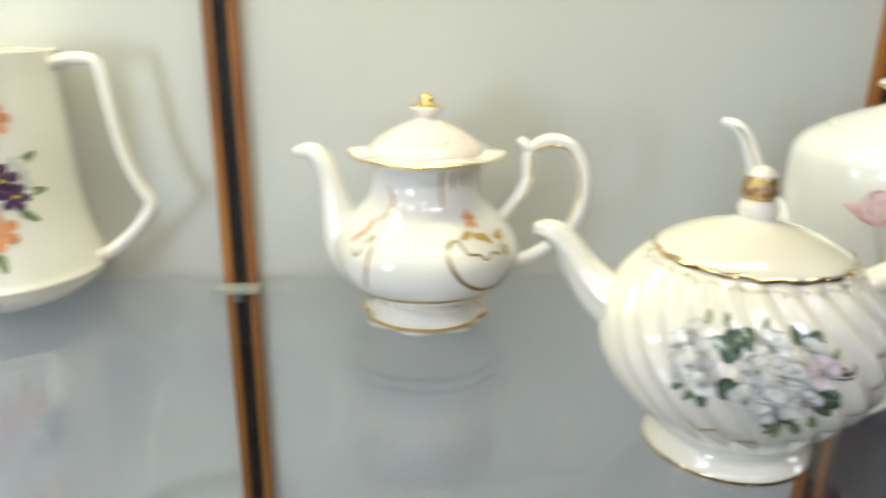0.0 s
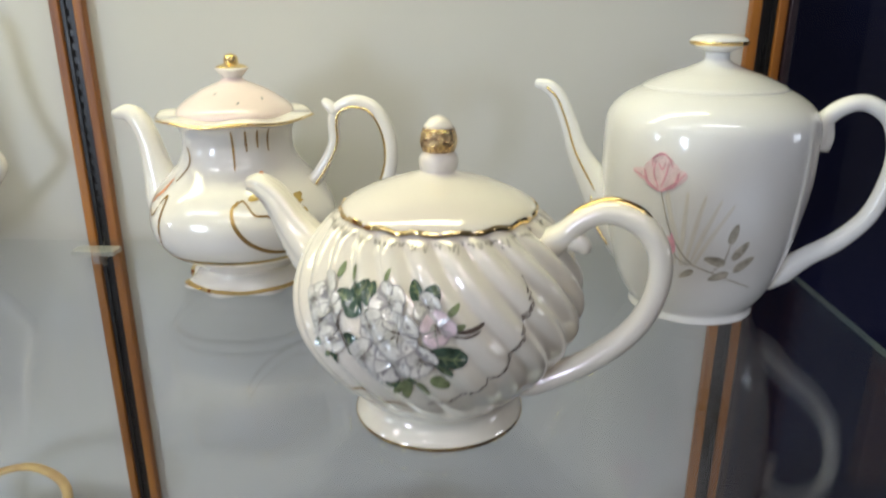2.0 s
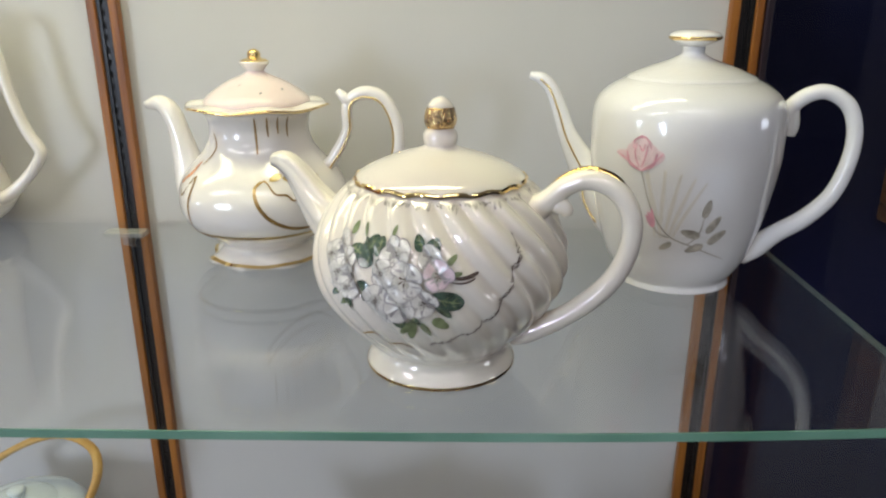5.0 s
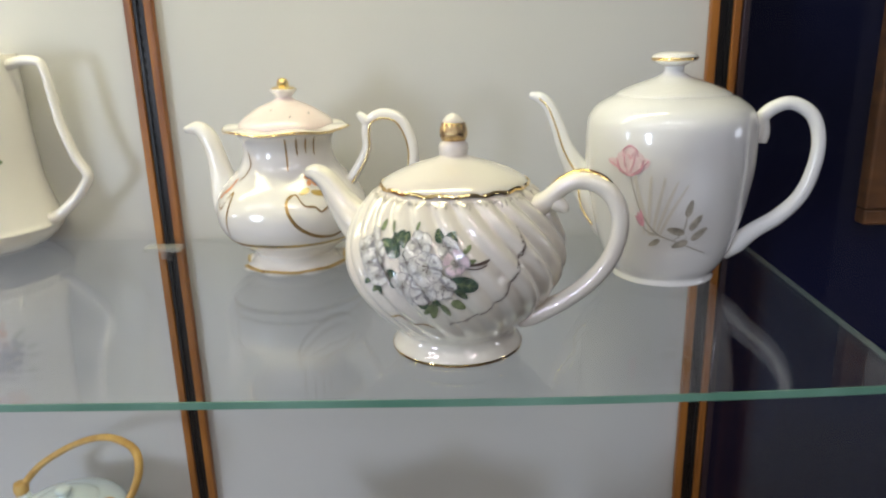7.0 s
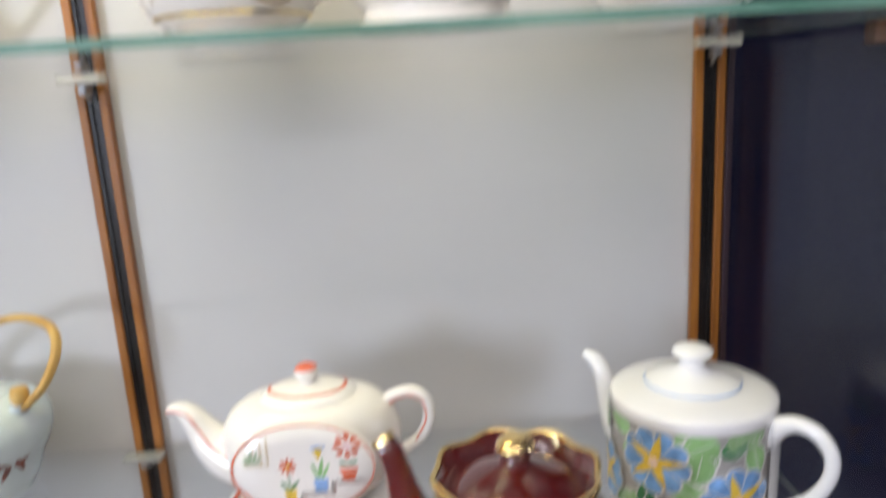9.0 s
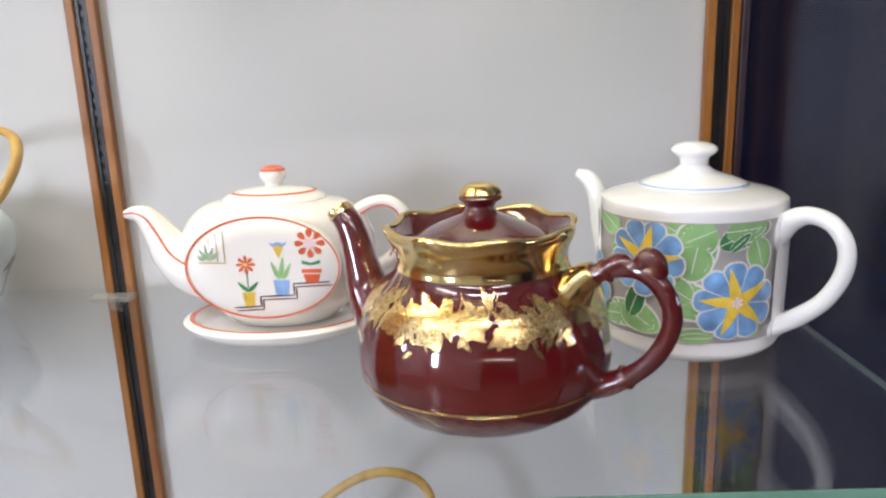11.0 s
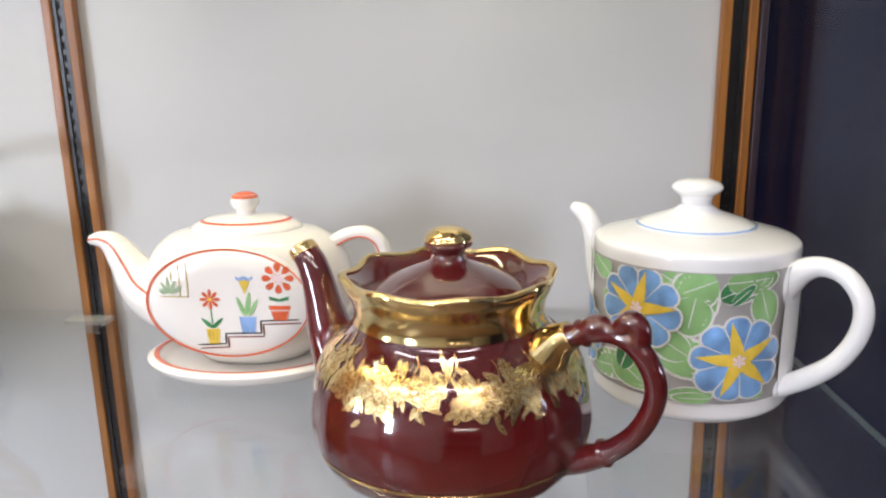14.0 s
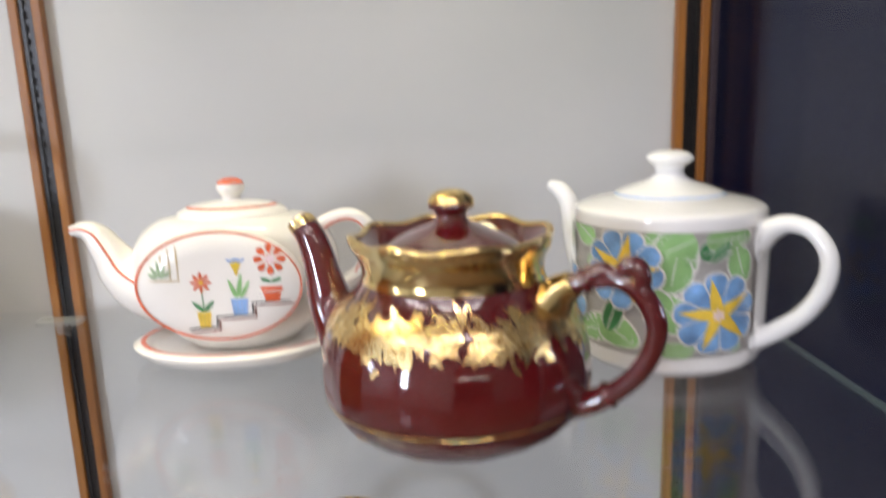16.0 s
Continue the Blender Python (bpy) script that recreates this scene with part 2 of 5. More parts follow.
def lathe(profile, seg=80, steps=4, mod=None, sx=1.0, sy=1.0, caps=True):
    """A turned form from (radius, height) pairs, from top to bottom. mod(angle, r, z) may work it over."""
    bm = bmesh.new()
    rings = []
    for r, z in (glide(profile, steps) if steps > 1 else profile):
        ring = []
        for k in range(seg):
            a = 2 * math.pi * k / seg
            rr, zz = mod(a, max(r, 0.0002), z) if mod else (max(r, 0.0002), z)
            ring.append(bm.verts.new((rr * math.cos(a) * sx, rr * math.sin(a) * sy, zz)))
        rings.append(ring)
    for r0, r1 in zip(rings, rings[1:]):
        for k in range(seg):
            bm.faces.new((r0[k], r0[(k + 1) % seg], r1[(k + 1) % seg], r1[k]))
    if caps:
        bm.faces.new(rings[0])
        bm.faces.new(rings[-1][::-1])
    return bm


def tube(points, seg=16, steps=7, wide=1.0, bm=None, hollow=False, flutes=0, depth=0.0, twist=0.0):
    """A limb along points (x, y, z, radius), wide across its own plane; hollow gives an open mouth at its end."""
    bm = bm or bmesh.new()
    pts = glide(points, steps)
    side = Vector((0, 1, 0))
    rings = []
    for i, p in enumerate(pts):
        q0, q1 = pts[max(i - 1, 0)], pts[min(i + 1, len(pts) - 1)]
        d = Vector(q1[:3] - q0[:3]).normalized()
        s = (side - d * side.dot(d)).normalized()
        u = d.cross(s)
        rings.append([bm.verts.new(Vector(p[:3]) + (s * math.cos(a) * wide + u * math.sin(a)) * p[3] * (1 - depth + 2 * depth * abs(math.sin(flutes / 2 * a + twist * i)) if flutes else 1)) for a in (2 * math.pi * k / seg for k in range(seg))])
    if hollow:
        last, prev = rings[-1], rings[-3]
        c1 = sum((v.co for v in last), Vector()) / seg
        c0 = sum((v.co for v in prev), Vector()) / seg
        rings.append([bm.verts.new(c1 + (v.co - c1) * 0.68) for v in last])
        rings.append([bm.verts.new(c0 + (v.co - c1) * 0.55) for v in last])
    for r0, r1 in zip(rings, rings[1:]):
        for k in range(seg):
            bm.faces.new((r0[k], r0[(k + 1) % seg], r1[(k + 1) % seg], r1[k]))
    bm.faces.new(rings[0][::-1])
    bm.faces.new(rings[-1])
    return bm


def limb(rows, **kw):
    """rows (s, z, radius) in the x-z plane."""
    return tube([(s, 0.0, z, r) for s, z, r in rows], **kw)


def radius_at(profile, steps=4):
    pts = sorted((float(z), float(r)) for r, z in glide(profile, steps))
    zs, rs = [p[0] for p in pts], [p[1] for p in pts]
    return lambda z: float(np.interp(z, zs, rs))


def wrap(profile, angle, z0, mod=None):
    """Maps (u, v, lift), in metres across and up from a spot on a turned form, to its skin. The angle is in degrees in the pot's own frame."""
    rad = radius_at(profile)
    r0 = rad(z0)

    def place(u, v, lift):
        z = z0 + v
        a = math.radians(angle) + u / max(r0, 0.01)
        r, z2 = rad(z), z
        if mod:
            r, z2 = mod(a, r, z)
        return Vector(((r + lift) * math.cos(a), (r + lift) * math.sin(a), z2))
    return place


def blot(bm, place, outline, lift):
    """One painted patch: a closed outline laid on a skin, with inner rings so that it follows the curve."""
    n = len(outline)
    cu, cv = sum(p[0] for p in outline) / n, sum(p[1] for p in outline) / n
    size = max(math.hypot(p[0] - cu, p[1] - cv) for p in outline)
    ks = (1.0, 0.66, 0.33) if size > 0.008 else (1.0, 0.5)
    rings = [[bm.verts.new(place(cu + (u - cu) * k, cv + (v - cv) * k, lift)) for u, v in outline] for k in ks]
    mid = bm.verts.new(place(cu, cv, lift))
    for r0, r1 in zip(rings, rings[1:]):
        for k in range(n):
            bm.faces.new((r0[k], r0[(k + 1) % n], r1[(k + 1) % n], r1[k]))
    for k in range(n):
        bm.faces.new((rings[-1][k], rings[-1][(k + 1) % n], mid))


def petal(u, v, turn, length, width, n=12, tip=0.0, blunt=0.6):
    """The outline of a petal or leaf that starts at (u, v) and points along turn (degrees, 90 is up)."""
    c, s = math.cos(math.radians(turn)), math.sin(math.radians(turn))
    out = []
    for k in range(n):
        t = 2 * math.pi * k / n
        a = (1 - math.cos(t)) / 2
        w = math.sin(t) * width / 2 * (a ** blunt if tip == 0 else 1 - 0.75 * tip * a)
        out.append((u + c * a * length - s * w, v + s * a * length + c * w))
    return out


def stroke(bm, place, points, width, lift, steps=6):
    """A painted line of a width, tapering a little, along (u, v) points."""
    pts = glide(points, steps)
    n = len(pts)
    rows = []
    for i, p in enumerate(pts):
        d = pts[min(i + 1, n - 1)] - pts[max(i - 1, 0)]
        d = d / (np.linalg.norm(d) or 1)
        w = width / 2 * (0.55 + 0.45 * math.sin(math.pi * min(1, (i + 0.5) / n)))
        rows.append([bm.verts.new(place(p[0] - d[1] * w * k, p[1] + d[0] * w * k, lift)) for k in (-1, 0, 1)])
    for a, b in zip(rows, rows[1:]):
        bm.faces.new((a[0], a[1], b[1], b[0]))
        bm.faces.new((a[1], a[2], b[2], b[1]))


def fan(u, v, turn, r, half, n=9):
    """The outline of one broad petal of a round bloom."""
    out = [(u + 0.02 * r, v)]
    for k in range(n):
        t = 2 * k / (n - 1) - 1
        a, q = math.radians(turn + half * t), r * (1 - 0.16 * t * t * abs(t))
        out.append((u + q * math.cos(a), v + q * math.sin(a)))
    return out


def along(rows, turn, wide=1.0, size=0.0009):
    """Points of a thin line laid on a limb's skin; turn 0 is its outer side, 90 the side towards the viewer."""
    c, s = math.cos(math.radians(turn)), math.sin(math.radians(turn))
    out = []
    for i, (x, z, r) in enumerate(rows):
        (x0, z0, _), (x1, z1, _) = rows[max(i - 1, 0)], rows[min(i + 1, len(rows) - 1)]
        n = math.hypot(x1 - x0, z1 - z0)
        out.append((x - (z1 - z0) / n * r * c, -r * wide * s, z + (x1 - x0) / n * r * c, size))
    return out


def settle(t, drop, below):
    """Lowers everything over a height by drop, and presses what lies under it into the rest: a squatter foot."""
    k = (below - drop) / below

    def lower(z):
        return z - drop if z > below else z * k
    for o in t.children_recursive:
        if o.matrix_basis.translation.length > 0:
            o.location.z = lower(o.location.z)
            continue
        for v in o.data.vertices:
            v.co.z = lower(v.co.z)
    return t


def line_part(name, place, points, width, lift, material, parent, label=""):
    bm = bmesh.new()
    stroke(bm, place, points, width, lift)
    return part(name, bm, material, parent, label)


def ring_band(profile, z_top, z_bot, lift, mod=None, seg=96, rows=6):
    """A band that lies on a turned form between two heights."""
    rad = radius_at(profile)
    bm = bmesh.new()
    rings = []
    for i in range(rows + 1):
        z = z_top + (z_bot - z_top) * i / rows
        ring = []
        for k in range(seg):
            a = 2 * math.pi * k / seg
            r, zz = (rad(z), z) if not mod else mod(a, rad(z), z)
            ring.append(bm.verts.new(((r + lift) * math.cos(a), (r + lift) * math.sin(a), zz)))
        rings.append(ring)
    for r0, r1 in zip(rings, rings[1:]):
        for k in range(seg):
            bm.faces.new((r0[k], r0[(k + 1) % seg], r1[(k + 1) % seg], r1[k]))
    return bm


# ---------------------------------------------------------------- the room
tagged(part("floor", box(-4, 4, -3.2, 0.95, -0.1, 0.0), M_FLOOR, smooth=False), "brown boarded floor of the room", "floor", kind="structure")
tagged(part("ceiling", box(-4, 4, -3.2, 0.95, 2.70, 2.80), M_CEIL, smooth=False), "plain white ceiling", "ceiling", kind="structure")
tagged(part("wall_north", box(-4, 4, 0.745, 0.95, 0.0, 2.70), M_NAVY, smooth=False), "dark navy painted wall behind the showcase", "wall", kind="structure")
west, east = bmesh.new(), bmesh.new()
for y0, y1, z0, z1 in ((-3.2, -1.26, 0, 2.7), (-0.74, 0.95, 0, 2.7), (-1.26, -0.74, 0, 1.30), (-1.26, -0.74, 1.94, 2.7)):
    box(-4.1, -4, y0, y1, z0, z1, bm=west)
for y0, y1, z0, z1 in ((-3.2, -0.48, 0, 2.7), (-0.18, -0.08, 0, 2.7), (0.22, 0.95, 0, 2.7), (-0.48, -0.18, 0, 1.30), (-0.48, -0.18, 1.94, 2.7), (-0.08, 0.22, 0, 1.30), (-0.08, 0.22, 1.94, 2.7)):
    box(4, 4.1, y0, y1, z0, z1, bm=east)
tagged(part("wall_west", west, M_WALL, smooth=False), "plain pale wall with a small window opening", "wall", kind="structure")
tagged(part("wall_east", east, M_NAVY, smooth=False), "dark navy side wall with two narrow window openings", "wall", kind="structure")
south = bmesh.new()
for b in ((-4, -3.15, 0, 2.7), (-2.35, 0.25, 0, 2.7), (2.1, 4, 0, 2.7), (-3.15, -2.35, 0, 0.90), (-3.15, -2.35, 2.0, 2.7), (0.25, 2.1, 2.12, 2.7)):
    box(b[0], b[1], -3.2, -3.0, b[2], b[3], bm=south)
tagged(part("wall_south", south, M_WALL, smooth=False), "plain pale wall with a window and a wide doorway", "wall", kind="structure")

hall = bmesh.new()
for b in ((-0.6, -0.5, -9.0, -3.2), (5.2, 5.3, -9.0, -3.2), (-0.5, 5.2, -9.1, -9.0)):
    box(b[0], b[1], b[2], b[3], 0.0, 2.70, bm=hall)
tagged(part("wall_hall", hall, M_WALL, smooth=False), "plain pale walls of the hall beyond", "wall", kind="structure")
tagged(part("floor_hall", box(-0.6, 5.3, -9.1, -3.204, -0.1, 0.0), M_FLOOR, smooth=False), "brown boarded floor of the hall", "floor", kind="structure")
tagged(part("ceiling_hall", box(-0.6, 5.3, -9.1, -3.204, 2.70, 2.80), M_CEIL, smooth=False), "plain white ceiling of the hall", "ceiling", kind="structure")

# ---------------------------------------------------------------- the showcase
Z_UP, Z_LOW, Z_THIRD = 1.364, 0.941, 0.528
X_LEFT, X_RIGHT = -1.15, 0.518
case = thing("showcase", 0, 0, 0, 0, "tall glazed showcase with pale painted back panel", "display case")
part("back_panel", box(X_LEFT, 0.506, 0.655, 0.675, 0.30, 2.16), M_PANEL, case, "pale grey painted back panel", False)
part("top_board", box(X_LEFT - 0.03, 0.56, 0.16, 0.70, 2.165, 2.20, 0.003), M_WOOD, case, "", False)
part("base_cabinet", box(X_LEFT - 0.03, 0.56, 0.16, 0.70, 0.0, 0.295, 0.003), M_DARKWOOD, case, "", False)
part("deck", box(X_LEFT, 0.5185, 0.170, 0.652, 0.297, 0.32), M_PANEL, case, "", False)
part("left_end", box(X_LEFT - 0.03, X_LEFT - 0.005, 0.16, 0.70, 0.30, 2.16, 0.002), M_WOOD, case, "", False)
part("front_post", box(0.5205, 0.55, 0.165, 0.194, 0.297, 2.163, 0.002), M_DARKWOOD, case, "", False)
part("front_pane", box(X_LEFT, 0.5195, 0.168, 0.173, 0.322, 2.162), M_FRONT, case, "clear glass front pane", False).visible_shadow = False
part("side_pane", box(0.5205, 0.5255, 0.195, 0.640, 0.30, 1.352), M_SIDE, case, "clear glass end pane", False).visible_shadow = False


def upright(x, w_left, w_slot, w_right, corner):
    """A wall strip: two stained battens with a slotted black channel sunk between them."""
    x0 = x - (w_left + w_slot + w_right) / 2
    part("batten", box(x0, x0 + w_left, 0.6435, 0.6535, 0.322, 2.16, 0.0012), M_WOOD, case, "orange-brown stained batten", False)
    part("batten", box(x0 + w_left + w_slot, x0 + w_left + w_slot + w_right, 0.6435, 0.6535, 0.322, 2.16, 0.0012), M_WOOD, case, "orange-brown stained batten", False)
    ch = bmesh.new()
    xa, xb = x0 + w_left + 0.0004, x0 + w_left + w_slot - 0.0004
    box(xa, xb, 0.650, 0.654, 0.322, 2.16, bm=ch)
    box(xa, xa + w_slot * 0.28, 0.6465, 0.6498, 0.322, 2.16, bm=ch)
    box(xb - w_slot * 0.28, xb, 0.6465, 0.6498, 0.322, 2.16, bm=ch)
    z = 0.34
    while z < 2.14:
        box(xa + w_slot * 0.29, xb - w_slot * 0.29, 0.6480, 0.6498, z, z + 0.0055, bm=ch)
        z += 0.0125
    part("slotted_channel", ch, M_SLOT, case, "black slotted metal channel", False)
    if corner:
        part("corner_post", box(x0 + w_left + w_slot + w_right + 0.001, 0.5195, 0.6405, 0.68, 0.30, 2.16, 0.001), M_DARKWOOD, case, "dark corner post", False)


upright(-0.157, 0.0092, 0.0140, 0.0092, False)
upright(0.4950, 0.0095, 0.0150, 0.0085, True)


def prism(corners, z0, z1):
    """A flat slab over corners (x, y), given counter-clockwise."""
    bm = bmesh.new()
    lo = [bm.verts.new((x, y, z0)) for x, y in corners]
    hi = [bm.verts.new((x, y, z1)) for x, y in corners]
    n = len(corners)
    bm.faces.new(lo[::-1])
    bm.faces.new(hi)
    for k in range(n):
        bm.faces.new((lo[k], lo[(k + 1) % n], hi[(k + 1) % n], hi[k]))
    return bm


def shelf(z, front, label, sweep=0.13):
    """A sheet of glass whose front edge runs a little askew to the back."""
    s = thing("glass_shelf", 0, 0, z, 0, label, "shelf", "glass shelves")

    def yf(x):
        return front + 0.022 * (x - 0.2) + sweep * max(0.0, x - 0.2) ** 2
    xs = [X_LEFT, -0.5] + [0.2 + (X_RIGHT - 0.2) * k / 8 for k in range(9)]
    inner = [(x if x < X_RIGHT else X_RIGHT - 0.001, yf(x) + 0.0012) for x in xs]
    part("pane", prism(inner + [(X_RIGHT - 0.001, 0.636), (X_LEFT, 0.636)], -0.0058, 0.0), M_SHELF, s, "clear glass pane", False)
    part("front_edge", prism([(x, yf(x)) for x in xs] + [(x, yf(x) + 0.001) for x in xs[::-1]], -0.0056, -0.0002), M_EDGE, s, "polished green glass edge", False)
    part("end_edge", prism([(X_RIGHT - 0.0008, yf(X_RIGHT) + 0.0012), (X_RIGHT, yf(X_RIGHT) + 0.0012), (X_RIGHT, 0.636), (X_RIGHT - 0.0008, 0.636)], -0.0054, -0.0006), M_ENDEDGE, s, "dim grey-green glass edge", False)
    return s


def bracket(x, z):
    b = thing("shelf_clip", x, 0.630, z - 0.0058, 0, "clear plastic shelf clip with nickel stud in the slotted channel", "shelf bracket", "shelf clips")
    part("bar", box(-0.022, 0.022, -0.012, 0.0075, -0.006, -0.0004, 0.001), M_CLIP, b, "clear plastic bar", False)
    part("stud", box(-0.004, 0.004, -0.006, 0.0125, -0.0165, -0.0065, 0.0012), M_STEEL, b, "nickel stud", False)
    part("hook", tube([(0, -0.001, -0.012, 0.0028), (0, 0.006, -0.0185, 0.0026), (0, 0.012, -0.022, 0.0022)], steps=3, seg=10), M_STEEL, b, "nickel hook")


shelf(Z_UP, 0.232, "upper clear glass shelf with green polished edges")
shelf(Z_LOW, 0.214, "lower clear glass shelf with green polished edges", 0.0)
shelf(Z_THIRD, 0.230, "clear glass shelf under the lower teapots")
for zz in (Z_UP, Z_LOW, Z_THIRD):
    bracket(-0.157, zz)
    bracket(0.4950, zz)

# a framed picture on the navy wall
pic = thing("framed_picture", 0.714, 0.744, 1.348, 0, "brown wooden picture frame with gilt slip and cream mount", "picture frame")
PW, PH, FW = 0.42, 0.36, 0.030
for nm, q in (("frame_side", (0, FW, 0.0205, PH - 0.0205)), ("frame_side", (PW - FW, PW, 0.0205, PH - 0.0205)), ("frame_rail", (0, PW, 0, 0.020)), ("frame_rail", (0, PW, PH - 0.020, PH))):
    part(nm, box(q[0], q[1], -0.024, 0.0, q[2], q[3], 0.003), M_FRAME, pic, "", False)
for nm, q in (("slip", (FW + 0.0005, FW + 0.006, 0.027, PH - 0.027)), ("slip", (PW - FW - 0.006, PW - FW - 0.0005, 0.027, PH - 0.027)), ("slip", (FW + 0.0005, PW - FW - 0.0005, 0.0205, 0.0265)), ("slip", (FW + 0.0005, PW - FW - 0.0005, PH - 0.0265, PH - 0.0205))):
    part(nm, box(q[0], q[1], -0.016, -0.002, q[2], q[3], 0.001), M_GILT, pic, "dull gilt slip", False)
part("mount", box(FW + 0.0065, PW - FW - 0.0065, -0.008, -0.003, 0.027, PH - 0.027), M_MAT, pic, "cream mount", False)
part("print", box(0.105, PW - 0.105, -0.0088, -0.0082, 0.095, PH - 0.095), M_DARKWOOD, pic, "small dark print", False)

# ---------------------------------------------------------------- upper shelf: gilded teapot with a pink lid
def gilded_teapot():
    t = thing("teapot", 0.026, 0.545, Z_UP, -9, "white gilded porcelain teapot with pale pink domed lid", "teapot", "teapots on the upper shelf")
    body = [(0.0480, 0.1555), (0.0635, 0.1545), (0.0638, 0.1520), (0.0520, 0.1490), (0.0460, 0.1410), (0.0456, 0.1280), (0.0500, 0.1160), (0.0585, 0.1060), (0.0690, 0.0950), (0.0765, 0.0830), (0.0790, 0.0720),
            (0.0770, 0.0580), (0.0700, 0.0465), (0.0640, 0.0405), (0.0530, 0.0310), (0.0430, 0.0215), (0.0405, 0.0160), (0.0450, 0.0080), (0.0545, 0.0)]

    def mod(a, r, z):
        lobes = math.cos(8 * a + 0.4)
        if z < 0.010:
            return r + 0.0030 * lobes * (1 - z / 0.010), z + (0.0022 * (1 + lobes) * (1 - z / 0.010) if z > 0.0004 else 0.0)
        if z > 0.148:
            return r + 0.0016 * math.cos(6 * a), z + 0.0012 * math.cos(6 * a)
        k = max(0.0, 1 - abs(z - 0.075) / 0.045)
        return r + 0.0014 * math.cos(6 * a) * k, z
    b = part("body", lathe(body, 96, 4, mod), M_WARM, t)
    part("rim_gilding", ring_band(body, 0.1545, 0.1518, 0.0004, mod, rows=3), M_GOLD, b, "gold rim line")
    part("waist_gilding", ring_band(body, 0.0462, 0.0432, 0.0005, mod, rows=3), M_GOLD, b, "gold line round the belly")
    part("foot_gilding", ring_band(body, 0.0034, 0.0004, 0.0005, mod, rows=3), M_GOLD, b, "gold scalloped foot edge")
    lid = [(0.0076, 0.1835), (0.0126, 0.1800), (0.0243, 0.1752), (0.0325, 0.1705), (0.0428, 0.1635), (0.0475, 0.1580), (0.0478, 0.1545)]
    l = part("lid", lathe(lid, 72, 4), M_PINK, t, "pale pink domed lid")
    part("knob", lathe([(0.0100, 0.1930), (0.0138, 0.1908), (0.0102, 0.1865), (0.0074, 0.1832)], 40, 4), M_WARM, l)
    part("finial", lathe([(0.0004, 0.2030), (0.0046, 0.2010), (0.0060, 0.1975), (0.0058, 0.1952), (0.0100, 0.1938), (0.0132, 0.1918)], 40, 4), M_GOLD, l, "gold finial")
    specks = bmesh.new()
    pl = wrap(lid, -70, 0.172)
    for u, v in ((0.004, -0.006), (-0.014, 0.0), (0.022, -0.004)):
        blot(specks, pl, petal(u, v, 40, 0.003, 0.002, 8), 0.0004)
    part("painted_sprig", specks, P_GREYLINE, l, "small grey sprig")
    sp = [(-0.048, 0.046, 0.025), (-0.0700, 0.0700, 0.0200), (-0.0775, 0.1020, 0.0135), (-0.0825, 0.1260, 0.0104), (-0.0890, 0.1430, 0.0098), (-0.0990, 0.1515, 0.0080), (-0.1140, 0.1500, 0.0036)]
    part("spout", limb(sp, hollow=True, wide=0.9), M_WARM, t)
    h = [(0.050, 0.093, 0.007), (0.0680, 0.1010, 0.0060), (0.0821, 0.1181, 0.0050), (0.0910, 0.1348, 0.0049), (0.0912, 0.1520, 0.0052), (0.0969, 0.1626, 0.0050), (0.1131, 0.1677, 0.0058), (0.1321, 0.1619, 0.0058),
         (0.1440, 0.1419, 0.0059), (0.1455, 0.1198, 0.0059), (0.1375, 0.0968, 0.0055), (0.1175, 0.0780, 0.0056), (0.0917, 0.0639, 0.0061), (0.066, 0.056, 0.007)]
    h = [(0.048 + (x - 0.048) * 0.87, z - 0.0015, r) for x, z, r in h]
    hd = part("handle", limb(h, wide=0.8), M_WARM, t)
    part("thumb_rest", limb([(0.088, 0.157, 0.0048), (0.082, 0.163, 0.0046), (0.0775, 0.1670, 0.0028)], steps=4), M_WARM, hd)
    part("handle_gilding", tube(along(h[1:11], -130, -0.8, 0.0010), seg=6), M_GOLD, hd, "gold line along the handle")
    # gilt scrolls and a small orange spray
    pl = wrap(body, -58, 0.074, mod)
    line_part("gilt_scroll", pl, [(-0.012, 0.022), (-0.018, 0.016), (-0.016, 0.004), (-0.006, -0.010), (0.012, -0.020), (0.034, -0.022), (0.050, -0.012)], 0.0034, 0.0005, M_OLDGOLD, b, "worn gold scroll line")
    line_part("gilt_scroll", pl, [(-0.016, 0.018), (-0.008, 0.022), (0.0, 0.012), (0.010, 0.010), (0.016, 0.005), (0.026, 0.009), (0.034, 0.006), (0.044, 0.016)], 0.0018, 0.0006, M_OLDGOLD, b, "worn gold scroll line")
    line_part("gilt_scroll", pl, [(-0.092, 0.016), (-0.086, 0.022), (-0.084, 0.008), (-0.088, -0.020)], 0.0026, 0.0005, M_OLDGOLD, b, "worn gold scroll line")
    line_part("gilt_scroll", pl, [(-0.106, 0.010), (-0.098, 0.006), (-0.092, 0.014)], 0.0016, 0.0006, M_OLDGOLD, b, "worn gold scroll line")
    up = wrap(body, -52, 0.128, mod)
    for u, hgt in ((-0.014, -0.012), (-0.004, 0.002), (0.005, 0.004), (0.014, 0.001)):
        line_part("gilt_drop", up, [(u, 0.019), (u + 0.0004, (0.019 + hgt) / 2), (u + 0.0008, hgt)], 0.0018, 0.0005, M_OLDGOLD, b, "gold drop line on the neck")
    line_part("gilt_drop", up, [(-0.058, 0.004), (-0.052, -0.008), (-0.056, -0.022)], 0.0018, 0.0005, M_OLDGOLD, b, "gold drop line on the neck")
    pl = wrap(body, -43, 0.106, mod)
    spray = bmesh.new()
    for k in range(5):
        blot(spray, pl, petal(-0.004, 0.002, 72 * k + 10, 0.007, 0.006, 10), 0.0006)
